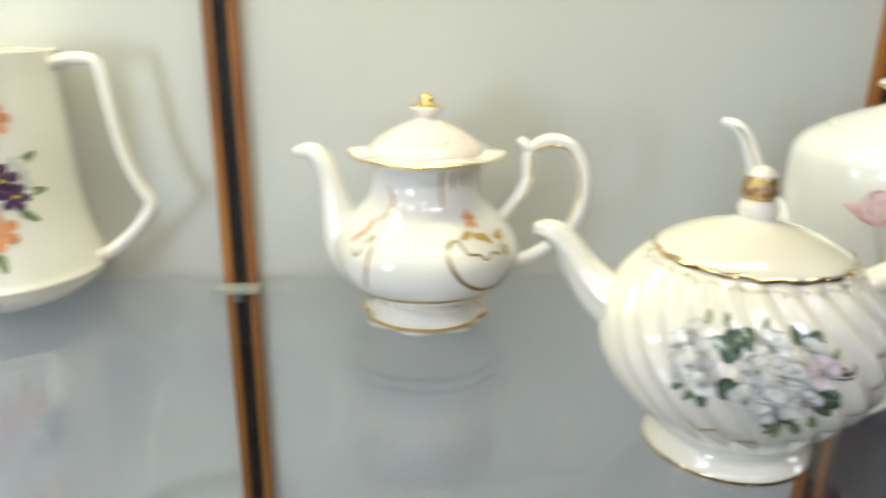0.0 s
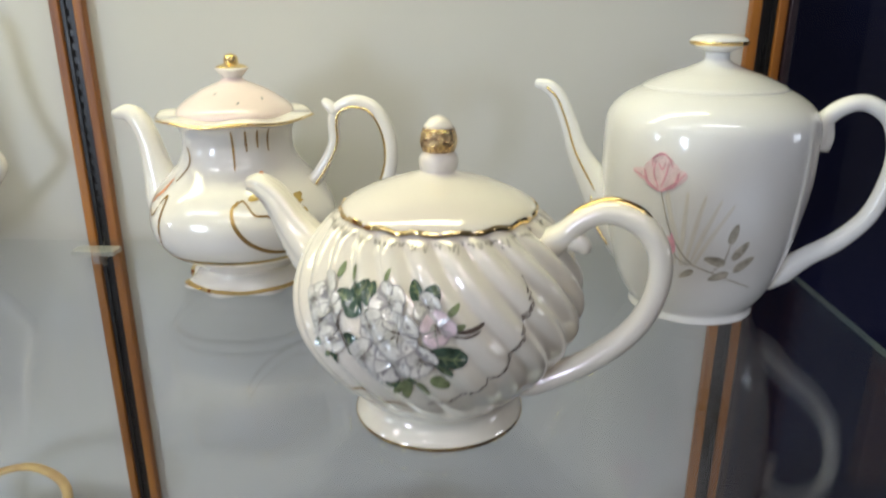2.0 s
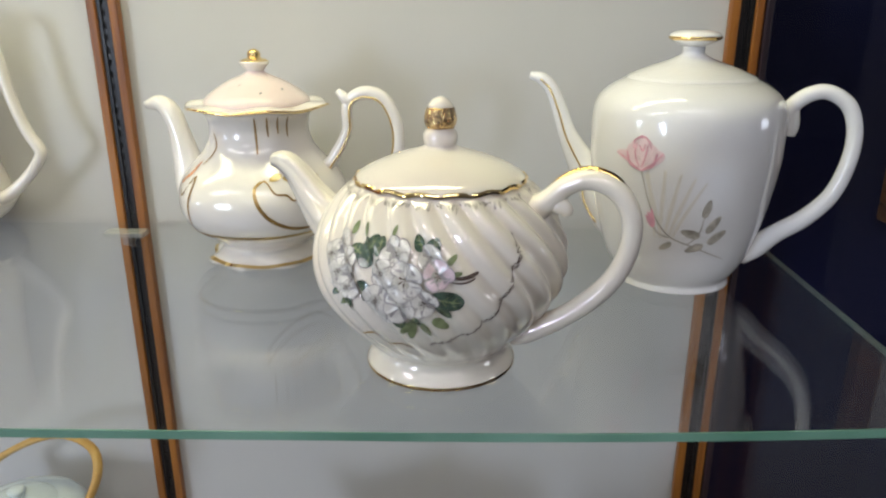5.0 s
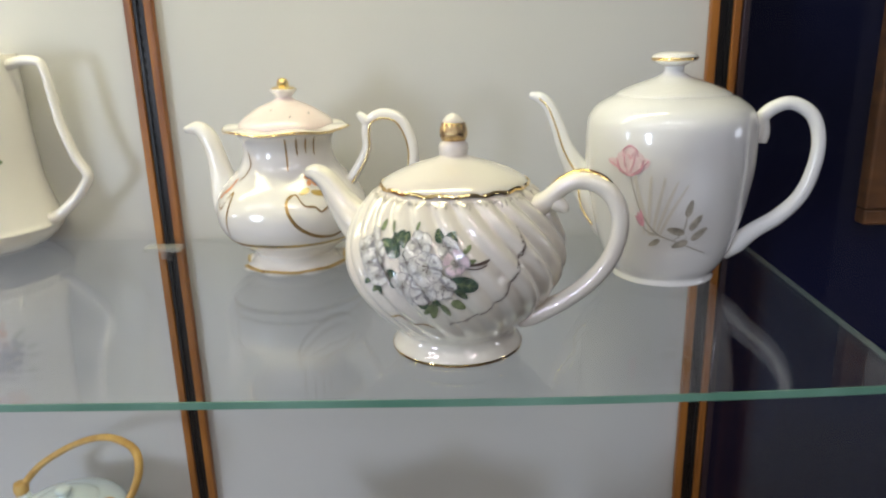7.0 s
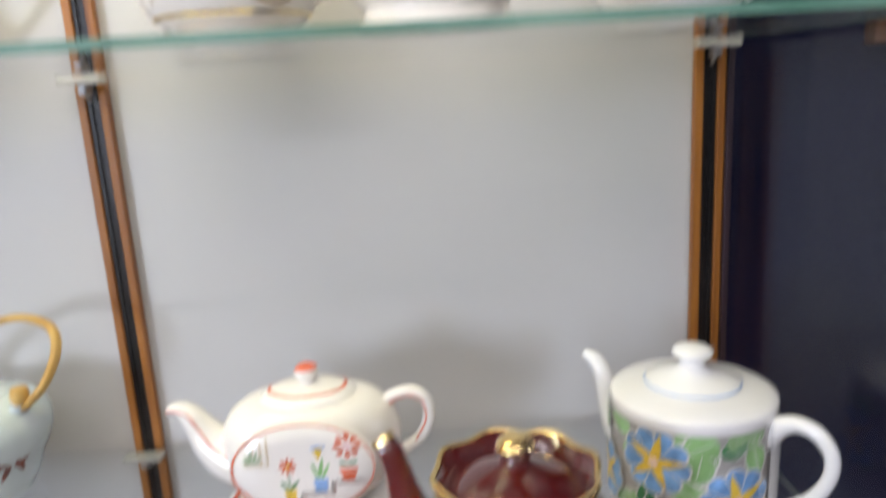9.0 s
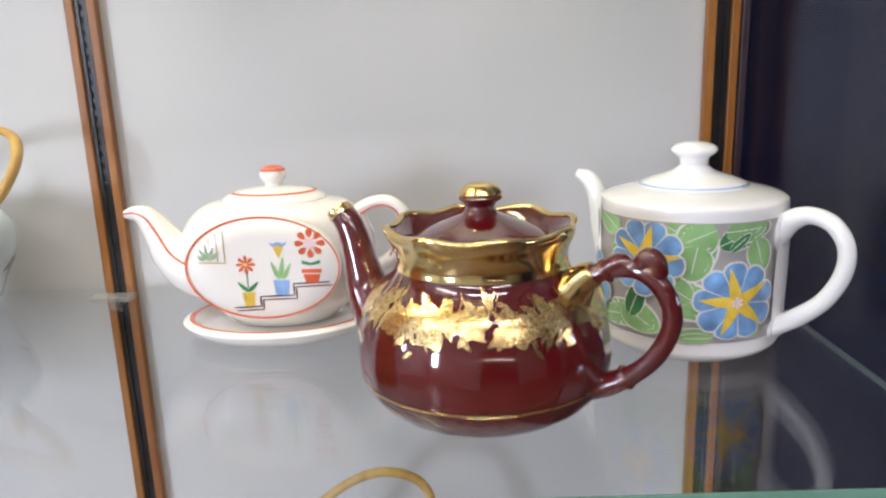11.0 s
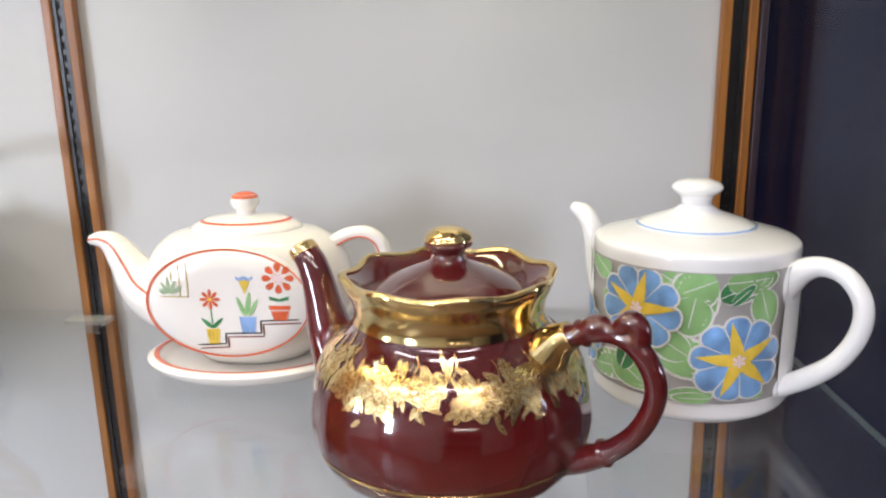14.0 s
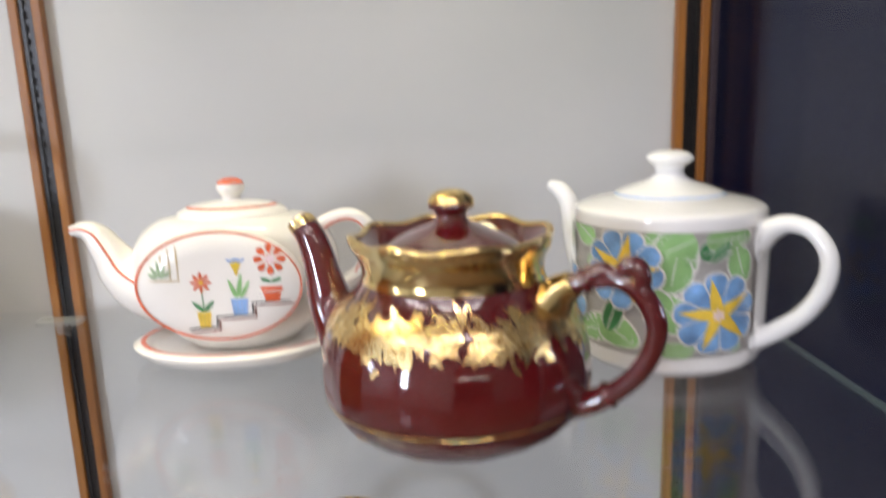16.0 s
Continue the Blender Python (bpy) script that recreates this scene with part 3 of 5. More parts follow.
    part("painted_bloom", spray, P_ORANGE, b, "small orange-red bloom")
    spray = bmesh.new()
    for u, v, turn in ((-0.008, -0.006, 200), (0.000, -0.008, 300), (0.010, -0.012, 340), (0.012, -0.014, 20), (0.002, -0.012, 160), (0.018, -0.020, 270)):
        blot(spray, pl, petal(u, v, turn, 0.011, 0.006, 10, tip=0.4), 0.0006)
    part("painted_spray", spray, P_OCHRE, b, "ochre gold leaf spray")
    pl = wrap(body, -134, 0.094, mod)
    spray = bmesh.new()
    for u, v, turn in ((0.0, 0.0, 40), (0.004, 0.004, 70), (-0.006, -0.006, 50)):
        blot(spray, pl, petal(u, v, turn, 0.011, 0.005, 10, tip=0.4), 0.0006)
    part("painted_spray", spray, P_ORANGE, b, "orange leaf spray")
    return t


# ---------------------------------------------------------------- upper shelf: swirled pearl teapot with white flowers
def swirl_teapot():
    t = thing("teapot", 0.204, 0.328, Z_UP, -20, "cream pearl lustre teapot with swirled fluting and white flowers", "teapot", "teapots on the upper shelf")
    body = [(0.0520, 0.1385), (0.0558, 0.1365), (0.0632, 0.1295), (0.0713, 0.1190), (0.0776, 0.1066), (0.0808, 0.0938), (0.0803, 0.0788), (0.0745, 0.0635), (0.0636, 0.0480), (0.0525, 0.0362),
            (0.0460, 0.0268), (0.0442, 0.0222), (0.0452, 0.0156), (0.0486, 0.0080), (0.0500, 0.0030), (0.0495, 0.0)]

    def mod(a, r, z):
        k = min(1.0, max(0.0, (z - 0.030) / 0.045)) * min(1.0, max(0.0, (0.1385 - z) / 0.005))
        ph = 12 * (a + 10.0 * (z - 0.09))
        return r + k * 0.0050 * (abs(math.sin(ph)) - 0.6), z
    b = part("body", lathe(body, 336, 4, mod), M_PEARL, t)
    part("foot_gilding", ring_band(body, 0.0042, 0.0004, 0.0004, rows=3), M_GOLD, b, "gold foot line")
    lidp = [(0.0092, 0.1600), (0.0134, 0.1580), (0.0252, 0.1545), (0.0398, 0.1492), (0.0501, 0.1440), (0.0540, 0.1405), (0.0542, 0.1388)]
    l = part("lid", lathe(lidp, 80, 4), M_PEARL, t)
    part("lid_gilding", ring_band(lidp, 0.1414, 0.1388, 0.0007, lambda a, r, z: (r + 0.0006 * math.sin(23 * a), z + 0.0006 * math.sin(17 * a)), rows=3), M_GOLD, l, "gold lid edge")
    k = part("knob", lathe([(0.0084, 0.1700), (0.0104, 0.1672), (0.0108, 0.1634), (0.0094, 0.1590)], 40, 4), M_PEARL, l)
    part("knob_band", lathe([(0.0086, 0.1830), (0.0101, 0.1775), (0.0100, 0.1735), (0.0086, 0.1702)], 40, 4), surface("crazed_gold", (0.22, 0.12, 0.07), (0.95, 0.70, 0.34), 0.2, metal=1.0, scale=650.0, relief=0.8, fine=700.0, spread=(0.42, 0.58)), k, "crazed gold band")
    part("knob_tip", lathe([(0.0004, 0.1897), (0.0050, 0.1876), (0.0085, 0.1832)], 40, 4), M_PEARL, k)
    sp = [(-0.0500, 0.0900, 0.0260), (-0.0680, 0.0960, 0.0200), (-0.0825, 0.1035, 0.0152), (-0.0960, 0.1180, 0.0110), (-0.1060, 0.1320, 0.0086), (-0.1160, 0.1400, 0.0072), (-0.1262, 0.1408, 0.0040)]
    s = part("spout", limb(sp, hollow=True, seg=48, flutes=6, depth=0.06, twist=0.07), M_PEARL, t)
    part("spout_line", tube(along(sp[2:], 40, 1.0, 0.0006), seg=6), P_GREYLINE, s, "thin grey spout line")
    hh = [(0.0620, 0.1240, 0.0090), (0.0713, 0.1313, 0.0072), (0.0809, 0.1405, 0.0063), (0.0946, 0.1458, 0.0064), (0.1100, 0.1410, 0.0064), (0.1196, 0.1275, 0.0061), (0.1205, 0.1085, 0.0061), (0.1135, 0.0885, 0.0063), (0.1000, 0.0712, 0.0066), (0.0822, 0.0560, 0.0068), (0.0630, 0.0440, 0.0077), (0.0512, 0.0380, 0.0081)]
    h = part("handle", limb(hh, wide=1.15), M_PEARL, t)
    part("handle_scroll", limb([(0.0760, 0.1290, 0.0060), (0.0810, 0.1262, 0.0050), (0.0825, 0.1225, 0.0030)], steps=4), M_PEARL, h)
    part("handle_gilding", tube([(s, 0.0, z + r * 0.80, 0.0030) for s, z, r in hh[1:6]], seg=8), M_GOLD, h, "gold stripe on the handle")
    rnd = random.Random(4)
    lace = bmesh.new()
    lacy = wrap(body, 0, 0.134, mod)
    for i in range(190):
        u = i * 2 * math.pi * 0.0575 / 190 + rnd.uniform(-0.001, 0.001)
        blot(lace, lacy, petal(u, 0.0022, -90 + rnd.uniform(-50, 50), rnd.uniform(0.0014, 0.0030 + 0.0022 * max(0, math.sin(i * 0.55))), 0.0016, 6), 0.0006)
    tagged(part("lace_border", lace, P_GREYLEAF, b, "grey-brown lace border under the lid"), kind="stuff")
    skin = wrap(body, -78, 0.098, mod)

    pl = skin
    for n, (u, v, turn, ln, w) in enumerate(((-0.030, 0.004, 100, 0.017, 0.75), (-0.031, 0.012, 60, 0.012, 0.8), (-0.030, -0.002, 265, 0.015, 0.75), (-0.034, 0.010, 150, 0.010, 0.8), (-0.026, -0.004, 240, 0.012, 0.8), (0.0075, 0.014, 55, 0.011, 0.95), (0.004, 0.016, 120, 0.009, 0.8), (0.0085, -0.0075, -15, 0.0205, 0.58), (-0.010, -0.019, 280, 0.010, 0.9), (-0.004, -0.020, 320, 0.009, 0.8), (-0.040, -0.015, 250, 0.010, 0.7), (-0.052, -0.010, 240, 0.009, 0.6), (0.012, -0.013, -40, 0.011, 0.6), (-0.018, -0.006, 200, 0.012, 0.8), (-0.012, 0.008, 175, 0.011, 0.8), (-0.022, 0.012, 95, 0.010, 0.7), (0.000, -0.016, 260, 0.010, 0.7))):
        bm = bmesh.new()
        blot(bm, pl, petal(u, v, turn, ln, ln * w, 16, tip=0.35), 0.0006 + 0.00003 * n)
        part("painted_leaf", bm, P_DKGREEN, b, "deep green painted leaf")
        c, s2 = math.cos(math.radians(turn)), math.sin(math.radians(turn))
        line_part("leaf_vein", pl, [(u + c * ln * 0.15, v + s2 * ln * 0.15), (u + c * ln * 0.5 + 0.0004, v + s2 * ln * 0.5), (u + c * ln * 0.9, v + s2 * ln * 0.9)], 0.0008, 0.00068 + 0.00003 * n, P_OLIVE, b, "pale leaf vein")
        for k in (0.35, 0.6):
            for side in (-40, 40):
                c3, s3 = math.cos(math.radians(turn + side)), math.sin(math.radians(turn + side))
                u1, v1 = u + c * ln * k, v + s2 * ln * k
                line_part("leaf_vein", pl, [(u1, v1), (u1 + c3 * ln * w * 0.17, v1 + s3 * ln * w * 0.17), (u1 + c3 * ln * w * 0.34, v1 + s3 * ln * w * 0.34)], 0.0005, 0.0007 + 0.00003 * n, P_OLIVE, b, "pale leaf vein")
    for n, (u, v, turn, ln) in enumerate(((0.018, 0.010, 35, 0.008), (-0.002, -0.024, 265, 0.013), (0.003, -0.024, -60, 0.012), (-0.003, -0.026, 230, 0.010), (0.010, -0.022, -35, 0.012), (-0.045, -0.014, 235, 0.011), (-0.045, 0.020, 110, 0.007), (-0.016, 0.022, 70, 0.007), (0.020, 0.004, 15, 0.007), (-0.035, 0.020, 100, 0.008))):
        bm = bmesh.new()
        blot(bm, pl, petal(u, v, turn, ln, ln * 0.55, 12, tip=0.5), 0.0005 + 0.00002 * n)
        part("pale_leaf", bm, P_OLIVE, b, "pale olive painted leaf")
    for n, (u, v, rr) in enumerate(((-0.054, -0.008, 0.0068), (-0.057, 0.007, 0.0088), (-0.051, 0.015, 0.0080), (-0.043, 0.007, 0.0080), (-0.049, -0.001, 0.0090), (-0.042, -0.009, 0.0072), (-0.014, -0.020, 0.0065), (-0.012, 0.014, 0.0098), (0.009, 0.013, 0.0072), (-0.021, -0.012, 0.0088), (0.006, -0.012, 0.0090), (-0.018, 0.004, 0.0085), (0.0135, 0.004, 0.0090), (-0.008, -0.015, 0.0098), (-0.005, 0.001, 0.0132))):
        lilac = n == 12
        fl, sh, st, gl = bmesh.new(), bmesh.new(), bmesh.new(), bmesh.new()
        base, spin = 0.0012 + 0.00009 * n, rnd.uniform(0, 72)
        for k in range(5):
            a = 72 * k + spin + rnd.uniform(-12, 12)
            q = rr * rnd.uniform(0.78, 1.04)
            c, s2 = math.cos(math.radians(a)), math.sin(math.radians(a))
            blot(sh, pl, fan(u, v, a, q * 1.035, 41), base + 0.00008 * k)
            blot(fl, pl, fan(u + 0.0003 * c, v + 0.0003 * s2, a, q * 0.95, 38), base + 0.00004 + 0.00008 * k)
            # short strokes shade each petal near its centre, as painted decoration
            for j in (-16, 3, 19):
                c3, s3 = math.cos(math.radians(a + j)), math.sin(math.radians(a + j))
                stroke(gl, pl, [(u + c3 * q * 0.12, v + s3 * q * 0.12), (u + c3 * q * 0.25, v + s3 * q * 0.25), (u + c3 * q * 0.44, v + s3 * q * 0.44)], q * 0.12, base + 0.00052, 3)
        for k in range(6):
            blot(st, pl, petal(u, v, 60 * k + spin, rr * rnd.uniform(0.18, 0.34), rr * 0.09, 6), base + 0.0006 + 0.00002 * k)
        part("painted_blossom", fl, P_LILAC if lilac else P_WHITE, b, "lilac-tinged painted blossom" if lilac else "white painted blossom")
        part("blossom_outline", sh, P_GREYLINE, b, "grey blossom outline")
        part("petal_vein", gl, P_PETALSHADE, b, "soft grey brushed petal shading")
        part("blossom_eye", st, P_BROWN, b, "dark stamens in the blossom")
    line_part("twig", pl, [(0.019, 0.002), (0.028, 0.003), (0.037, 0.0040)], 0.0022, 0.0007, P_BROWN, b, "brown twig")
    line_part("twig", pl, [(0.019, -0.0005), (0.026, 0.000), (0.034, 0.002)], 0.0012, 0.0008, P_BROWN, b, "brown twig")
    pl, beads = skin, bmesh.new()
    chain = glide([(0.0645, 0.019), (0.0622, 0.0085), (0.0575, 0.000), (0.0523, -0.0101), (0.0464, -0.0204), (0.0368, -0.0302), (0.023, -0.0375), (0.008, -0.043)], 12)
    for i, (u, v) in enumerate(chain):
        turn = 60 + 140 * (i % 2) + rnd.uniform(-30, 30)
        blot(beads, pl, petal(u, v, turn, rnd.uniform(0.0016, 0.0031), 0.0012, 8), 0.0006 + 0.00001 * (i % 12))
    line_part("gilt_chain", pl, [(-0.052, -0.036), (-0.044, -0.042), (-0.034, -0.040), (-0.026, -0.046), (-0.014, -0.044), (-0.006, -0.048)], 0.0012, 0.0006, M_OLDGOLD, b, "thin gold chain line")
    tagged(part("beaded_scroll", beads, P_BROWN, b, "brown-black beaded scroll"), kind="stuff")
    return t


# ---------------------------------------------------------------- upper shelf: tall coffee pot with a pink rose
def rose_pot():
    t = thing("coffee_pot", 0.403, 0.495, Z_UP, -17, "tall white porcelain coffee pot with painted pink rose", "coffee pot", "teapots on the upper shelf")
    body = [(0.0470, 0.1868), (0.0548, 0.1845), (0.0633, 0.1802), (0.0725, 0.1730), (0.0780, 0.1631), (0.0795, 0.1500), (0.0795, 0.1380), (0.0790, 0.1198), (0.0757, 0.0962), (0.0712, 0.0721), (0.0641, 0.0474), (0.0556, 0.0230), (0.0490, 0.0100), (0.0484, 0.0060), (0.0494, 0.0010), (0.0490, 0.0)]
    body = [(r * 0.975, z) for r, z in body]
    b = part("body", lathe(body, 96, 4), M_WHITE, t)
    lid = [(0.0089, 0.2100), (0.0092, 0.2045), (0.0179, 0.1998), (0.0337, 0.1944), (0.0485, 0.1880), (0.0525, 0.1851)]
    l = part("lid", lathe(lid, 80, 4), M_WHITE, t)
    k = part("knob", lathe([(0.0010, 0.2232), (0.0110, 0.2228), (0.0185, 0.2205), (0.0206, 0.2172), (0.0170, 0.2140), (0.0092, 0.2108)], 56, 4), M_WHITE, l)
    part("knob_gilding", lathe([(0.0196, 0.2192), (0.0211, 0.2172), (0.0196, 0.2152)], 56, 3), M_GOLD, k, "gold line round the knob")
    sp = [(-0.036, 0.058, 0.030), (-0.0580, 0.0760, 0.0235), (-0.0790, 0.1000, 0.0150), (-0.0975, 0.1296, 0.0090), (-0.1065, 0.1533, 0.0070), (-0.1150, 0.1720, 0.0062), (-0.1241, 0.1808, 0.0055), (-0.1345, 0.1832, 0.0034)]
    s = part("spout", limb(sp, hollow=True), M_WHITE, t)
    part("spout_gilding", tube([(x * 1.0, -r * 0.93, z, 0.0010) for x, z, r in sp[2:7]], seg=6), M_GOLD, s, "gold line along the spout")
    part("spout_base_gilding", tube([(-0.083, -0.013, 0.098, 0.0010), (-0.078, -0.019, 0.078, 0.0010), (-0.066, -0.026, 0.062, 0.0010)], seg=6), M_GOLD, s, "gold line at the spout root")
    hd = part("handle", limb([(0.066 + (x - 0.066) * 0.90, z, r) for x, z, r in ((0.066, 0.136, 0.008), (0.0735, 0.1480, 0.0075), (0.0800, 0.1650, 0.0066), (0.0932, 0.1752, 0.0062), (0.1082, 0.1770, 0.0060), (0.1248, 0.1671, 0.0060), (0.1326, 0.1477, 0.0060), (0.1320, 0.1239, 0.0062), (0.1230, 0.0963, 0.0066), (0.1044, 0.0751, 0.0073), (0.0819, 0.0594, 0.0078), (0.0640, 0.0440, 0.0095), (0.052, 0.034, 0.010))], wide=1.05), M_WHITE, t)
    part("handle_spur", limb([(0.0785, 0.163, 0.0060), (0.0800, 0.151, 0.0062), (0.0793, 0.142, 0.0050)], steps=4), M_WHITE, hd)
    rose, palep, leaf, grass, stem = (bmesh.new() for _ in range(5))
    pl = wrap(body, -112, 0.136)
    for k, (u, v, turn, ln, w) in enumerate(((0.0, -0.009, 166, 0.0235, 0.010), (0.001, -0.004, 178, 0.019, 0.008), (0.0, -0.010, 24, 0.020, 0.013), (0.0, -0.004, 8, 0.0175, 0.010), (0.0, -0.010, 140, 0.016, 0.010))):
        blot(palep, pl, petal(u, v, turn, ln, w, 16, tip=0.3), 0.0004 + 0.00004 * k)
    for k, (u, v, rx, ry) in enumerate(((-0.006, -0.004, 0.0080, 0.0100), (0.0060, -0.004, 0.0080, 0.0100), (0.0, -0.007, 0.0095, 0.0090), (0.0, 0.002, 0.0085, 0.0085))):
        blot(palep, pl, [(u + rx * math.cos(a), v + ry * math.sin(a)) for a in (math.pi * q / 9 for q in range(18))], 0.0006 + 0.00004 * k)
    for n, pts in enumerate(([(0.000, -0.0155), (-0.009, -0.011), (-0.0125, -0.002)], [(0.001, -0.0155), (0.010, -0.010), (0.0125, -0.001)], [(-0.007, 0.001), (-0.005, 0.008), (0.003, 0.010), (0.008, 0.002)], [(-0.022, -0.004), (-0.012, -0.008), (-0.003, -0.014)], [(0.017, -0.001), (0.011, -0.008), (0.003, -0.014)], [(-0.004, 0.006), (-0.005, -0.003), (-0.001, -0.013)], [(0.005, 0.005), (0.004, -0.003), (0.001, -0.013)], [(-0.008, 0.006), (0.0, 0.0112), (0.008, 0.006)], [(-0.002, 0.004), (0.001, 0.000), (0.003, 0.005)])):
        stroke(rose, pl, pts, 0.0022 if n < 2 else 0.0012, 0.0009 + 0.00005 * n)
    bud = bmesh.new()
    for k, turn in enumerate((98, 112, 126)):
        blot(bud, pl, petal(0.0125, -0.061, turn, 0.016 - 0.002 * k, 0.0055, 12, tip=0.8), 0.0006 + 0.00005 * k)
    part("rose_bud", bud, P_ROSE, b, "small coral rose bud")
    stroke(stem, pl, [(0.001, -0.015), (0.006, -0.035), (0.012, -0.050), (0.0253, -0.067), (0.046, -0.075), (0.0806, -0.0875)], 0.0012, 0.0005)
    stroke(stem, pl, [(0.0125, -0.060), (0.017, -0.066), (0.026, -0.069)], 0.0010, 0.0005)
    stroke(stem, pl, [(0.043, -0.0735), (0.051, -0.064), (0.0535, -0.048)], 0.0010, 0.0005)
    for n, (u, v, turn, ln) in enumerate(((0.0528, -0.0505, 79, 0.0160), (0.0570, -0.0630, 55, 0.0175), (0.0600, -0.0725, 38, 0.0185), (0.0525, -0.066, 167, 0.0175), (0.0570, -0.074, 199, 0.0170), (0.029, -0.073, 212, 0.0130))):
        blot(leaf, pl, petal(u, v, turn, ln, ln * 0.50, 14, tip=0.5), 0.0007 + 0.00003 * n)
    for u, turn in ((0.014, 100), (0.018, 88), (0.022, 78), (0.025, 68), (0.028, 60), (0.020, 110)):
        c, s2 = math.cos(math.radians(turn)), math.sin(math.radians(turn))
        stroke(grass, pl, [(u, -0.070), (u + c * 0.02, -0.070 + s2 * 0.026), (u + c * 0.046, -0.070 + s2 * 0.056)], 0.0032, 0.0004)
    part("rose_outer_petals", palep, P_ROSEPALE, b, "pale pink outer petals")
    part("rose_petals", rose, P_ROSE, b, "deeper pink rose petals")
    part("rose_leaves", leaf, P_GREYLEAF, b, "grey-brown painted leaves")
    part("rose_stems", stem, P_GREYLEAF, b, "thin grey stems")
    part("faint_grass", grass, P_FAINT, b, "faint grey grasses")
    return t


# ---------------------------------------------------------------- upper shelf: tall jug with pansies
def pansy_jug():
    t = thing("jug", -0.362, 0.605, Z_UP, 0, "tall white jug with angular handle and painted pansies", "jug")
    body = [(0.0600, 0.2330), (0.0690, 0.2335), (0.0700, 0.2300), (0.0690, 0.2130), (0.0700, 0.1800), (0.0722, 0.1300), (0.0765, 0.0880), (0.0865, 0.0500), (0.0905, 0.0400), (0.0890, 0.0350), (0.0830, 0.0230), (0.0700, 0.0090), (0.0560, 0.0020), (0.0540, 0.0)]
    b = part("body", lathe(body, 88, 4), M_WARM, t)
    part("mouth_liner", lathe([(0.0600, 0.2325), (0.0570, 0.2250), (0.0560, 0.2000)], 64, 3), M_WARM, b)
    part("foot_glaze", ring_band(body, 0.0372, 0.0362, 0.0004, rows=2), P_FAINT, b, "faint grey line above the foot")
    part("handle", limb([(0.058, 0.2190, 0.007), (0.0690, 0.2215, 0.0062), (0.0860, 0.2262, 0.0056), (0.1040, 0.2240, 0.0054), (0.1092, 0.2120, 0.0054), (0.1120, 0.1900, 0.0054), (0.1170, 0.1553, 0.0055), (0.1275, 0.1200, 0.0056), (0.1385, 0.0990, 0.0060), (0.1330, 0.0860, 0.0058), (0.1193, 0.0699, 0.0058), (0.0960, 0.0510, 0.0066), (0.080, 0.046, 0.007)], wide=1.1), M_WARM, t)
    pl = wrap(body, -58, 0.130)
    for key, mat, rows in (("pink_rose", P_ROSE, ((-0.020, -0.030, 0.020), (-0.032, -0.012, 0.016), (-0.014, 0.056, 0.014))), ("apricot_rose", P_ORANGE, ((-0.006, -0.040, 0.016), (0.004, 0.052, 0.014), (-0.024, 0.064, 0.012))), ("purple_pansy", P_PURPLE, ((0.002, 0.002, 0.015), (0.010, -0.012, 0.013))), ("white_pansy", P_WHITE, ((0.014, 0.010, 0.012), (0.018, -0.004, 0.010)))):
        for u, v, r in rows:
            for k in range(6):
                bm = bmesh.new()
                blot(bm, pl, petal(u, v, 60 * k + 13 * r * 1000, r, r * 0.85, 12, blunt=0.7), 0.0006 + 0.0001 * k)
                part(key + "_petal", bm, mat, b, key.replace("_", " ") + " petal painted on the jug")
    lv = bmesh.new()
    for u, v, turn in ((0.018, 0.014, 30), (0.012, -0.024, -40), (-0.008, -0.056, -80), (-0.024, -0.050, 250), (-0.030, 0.008, 130), (0.020, -0.010, 0), (-0.018, 0.012, 100)):
        blot(lv, pl, petal(u, v, turn, 0.018, 0.009, 12, tip=0.5), 0.0004 + 0.0000008 * (turn + 90))
    part("jug_leaves", lv, P_OLIVE, b, "olive green painted leaves")
    eye = bmesh.new()
    for u, v in ((0.002, 0.002), (0.010, -0.012)):
        blot(eye, pl, petal(u - 0.002, v, 0, 0.006, 0.005, 8), 0.0016)
    part("pansy_eyes", eye, P_YELLOW, b, "yellow pansy centres")
    return t


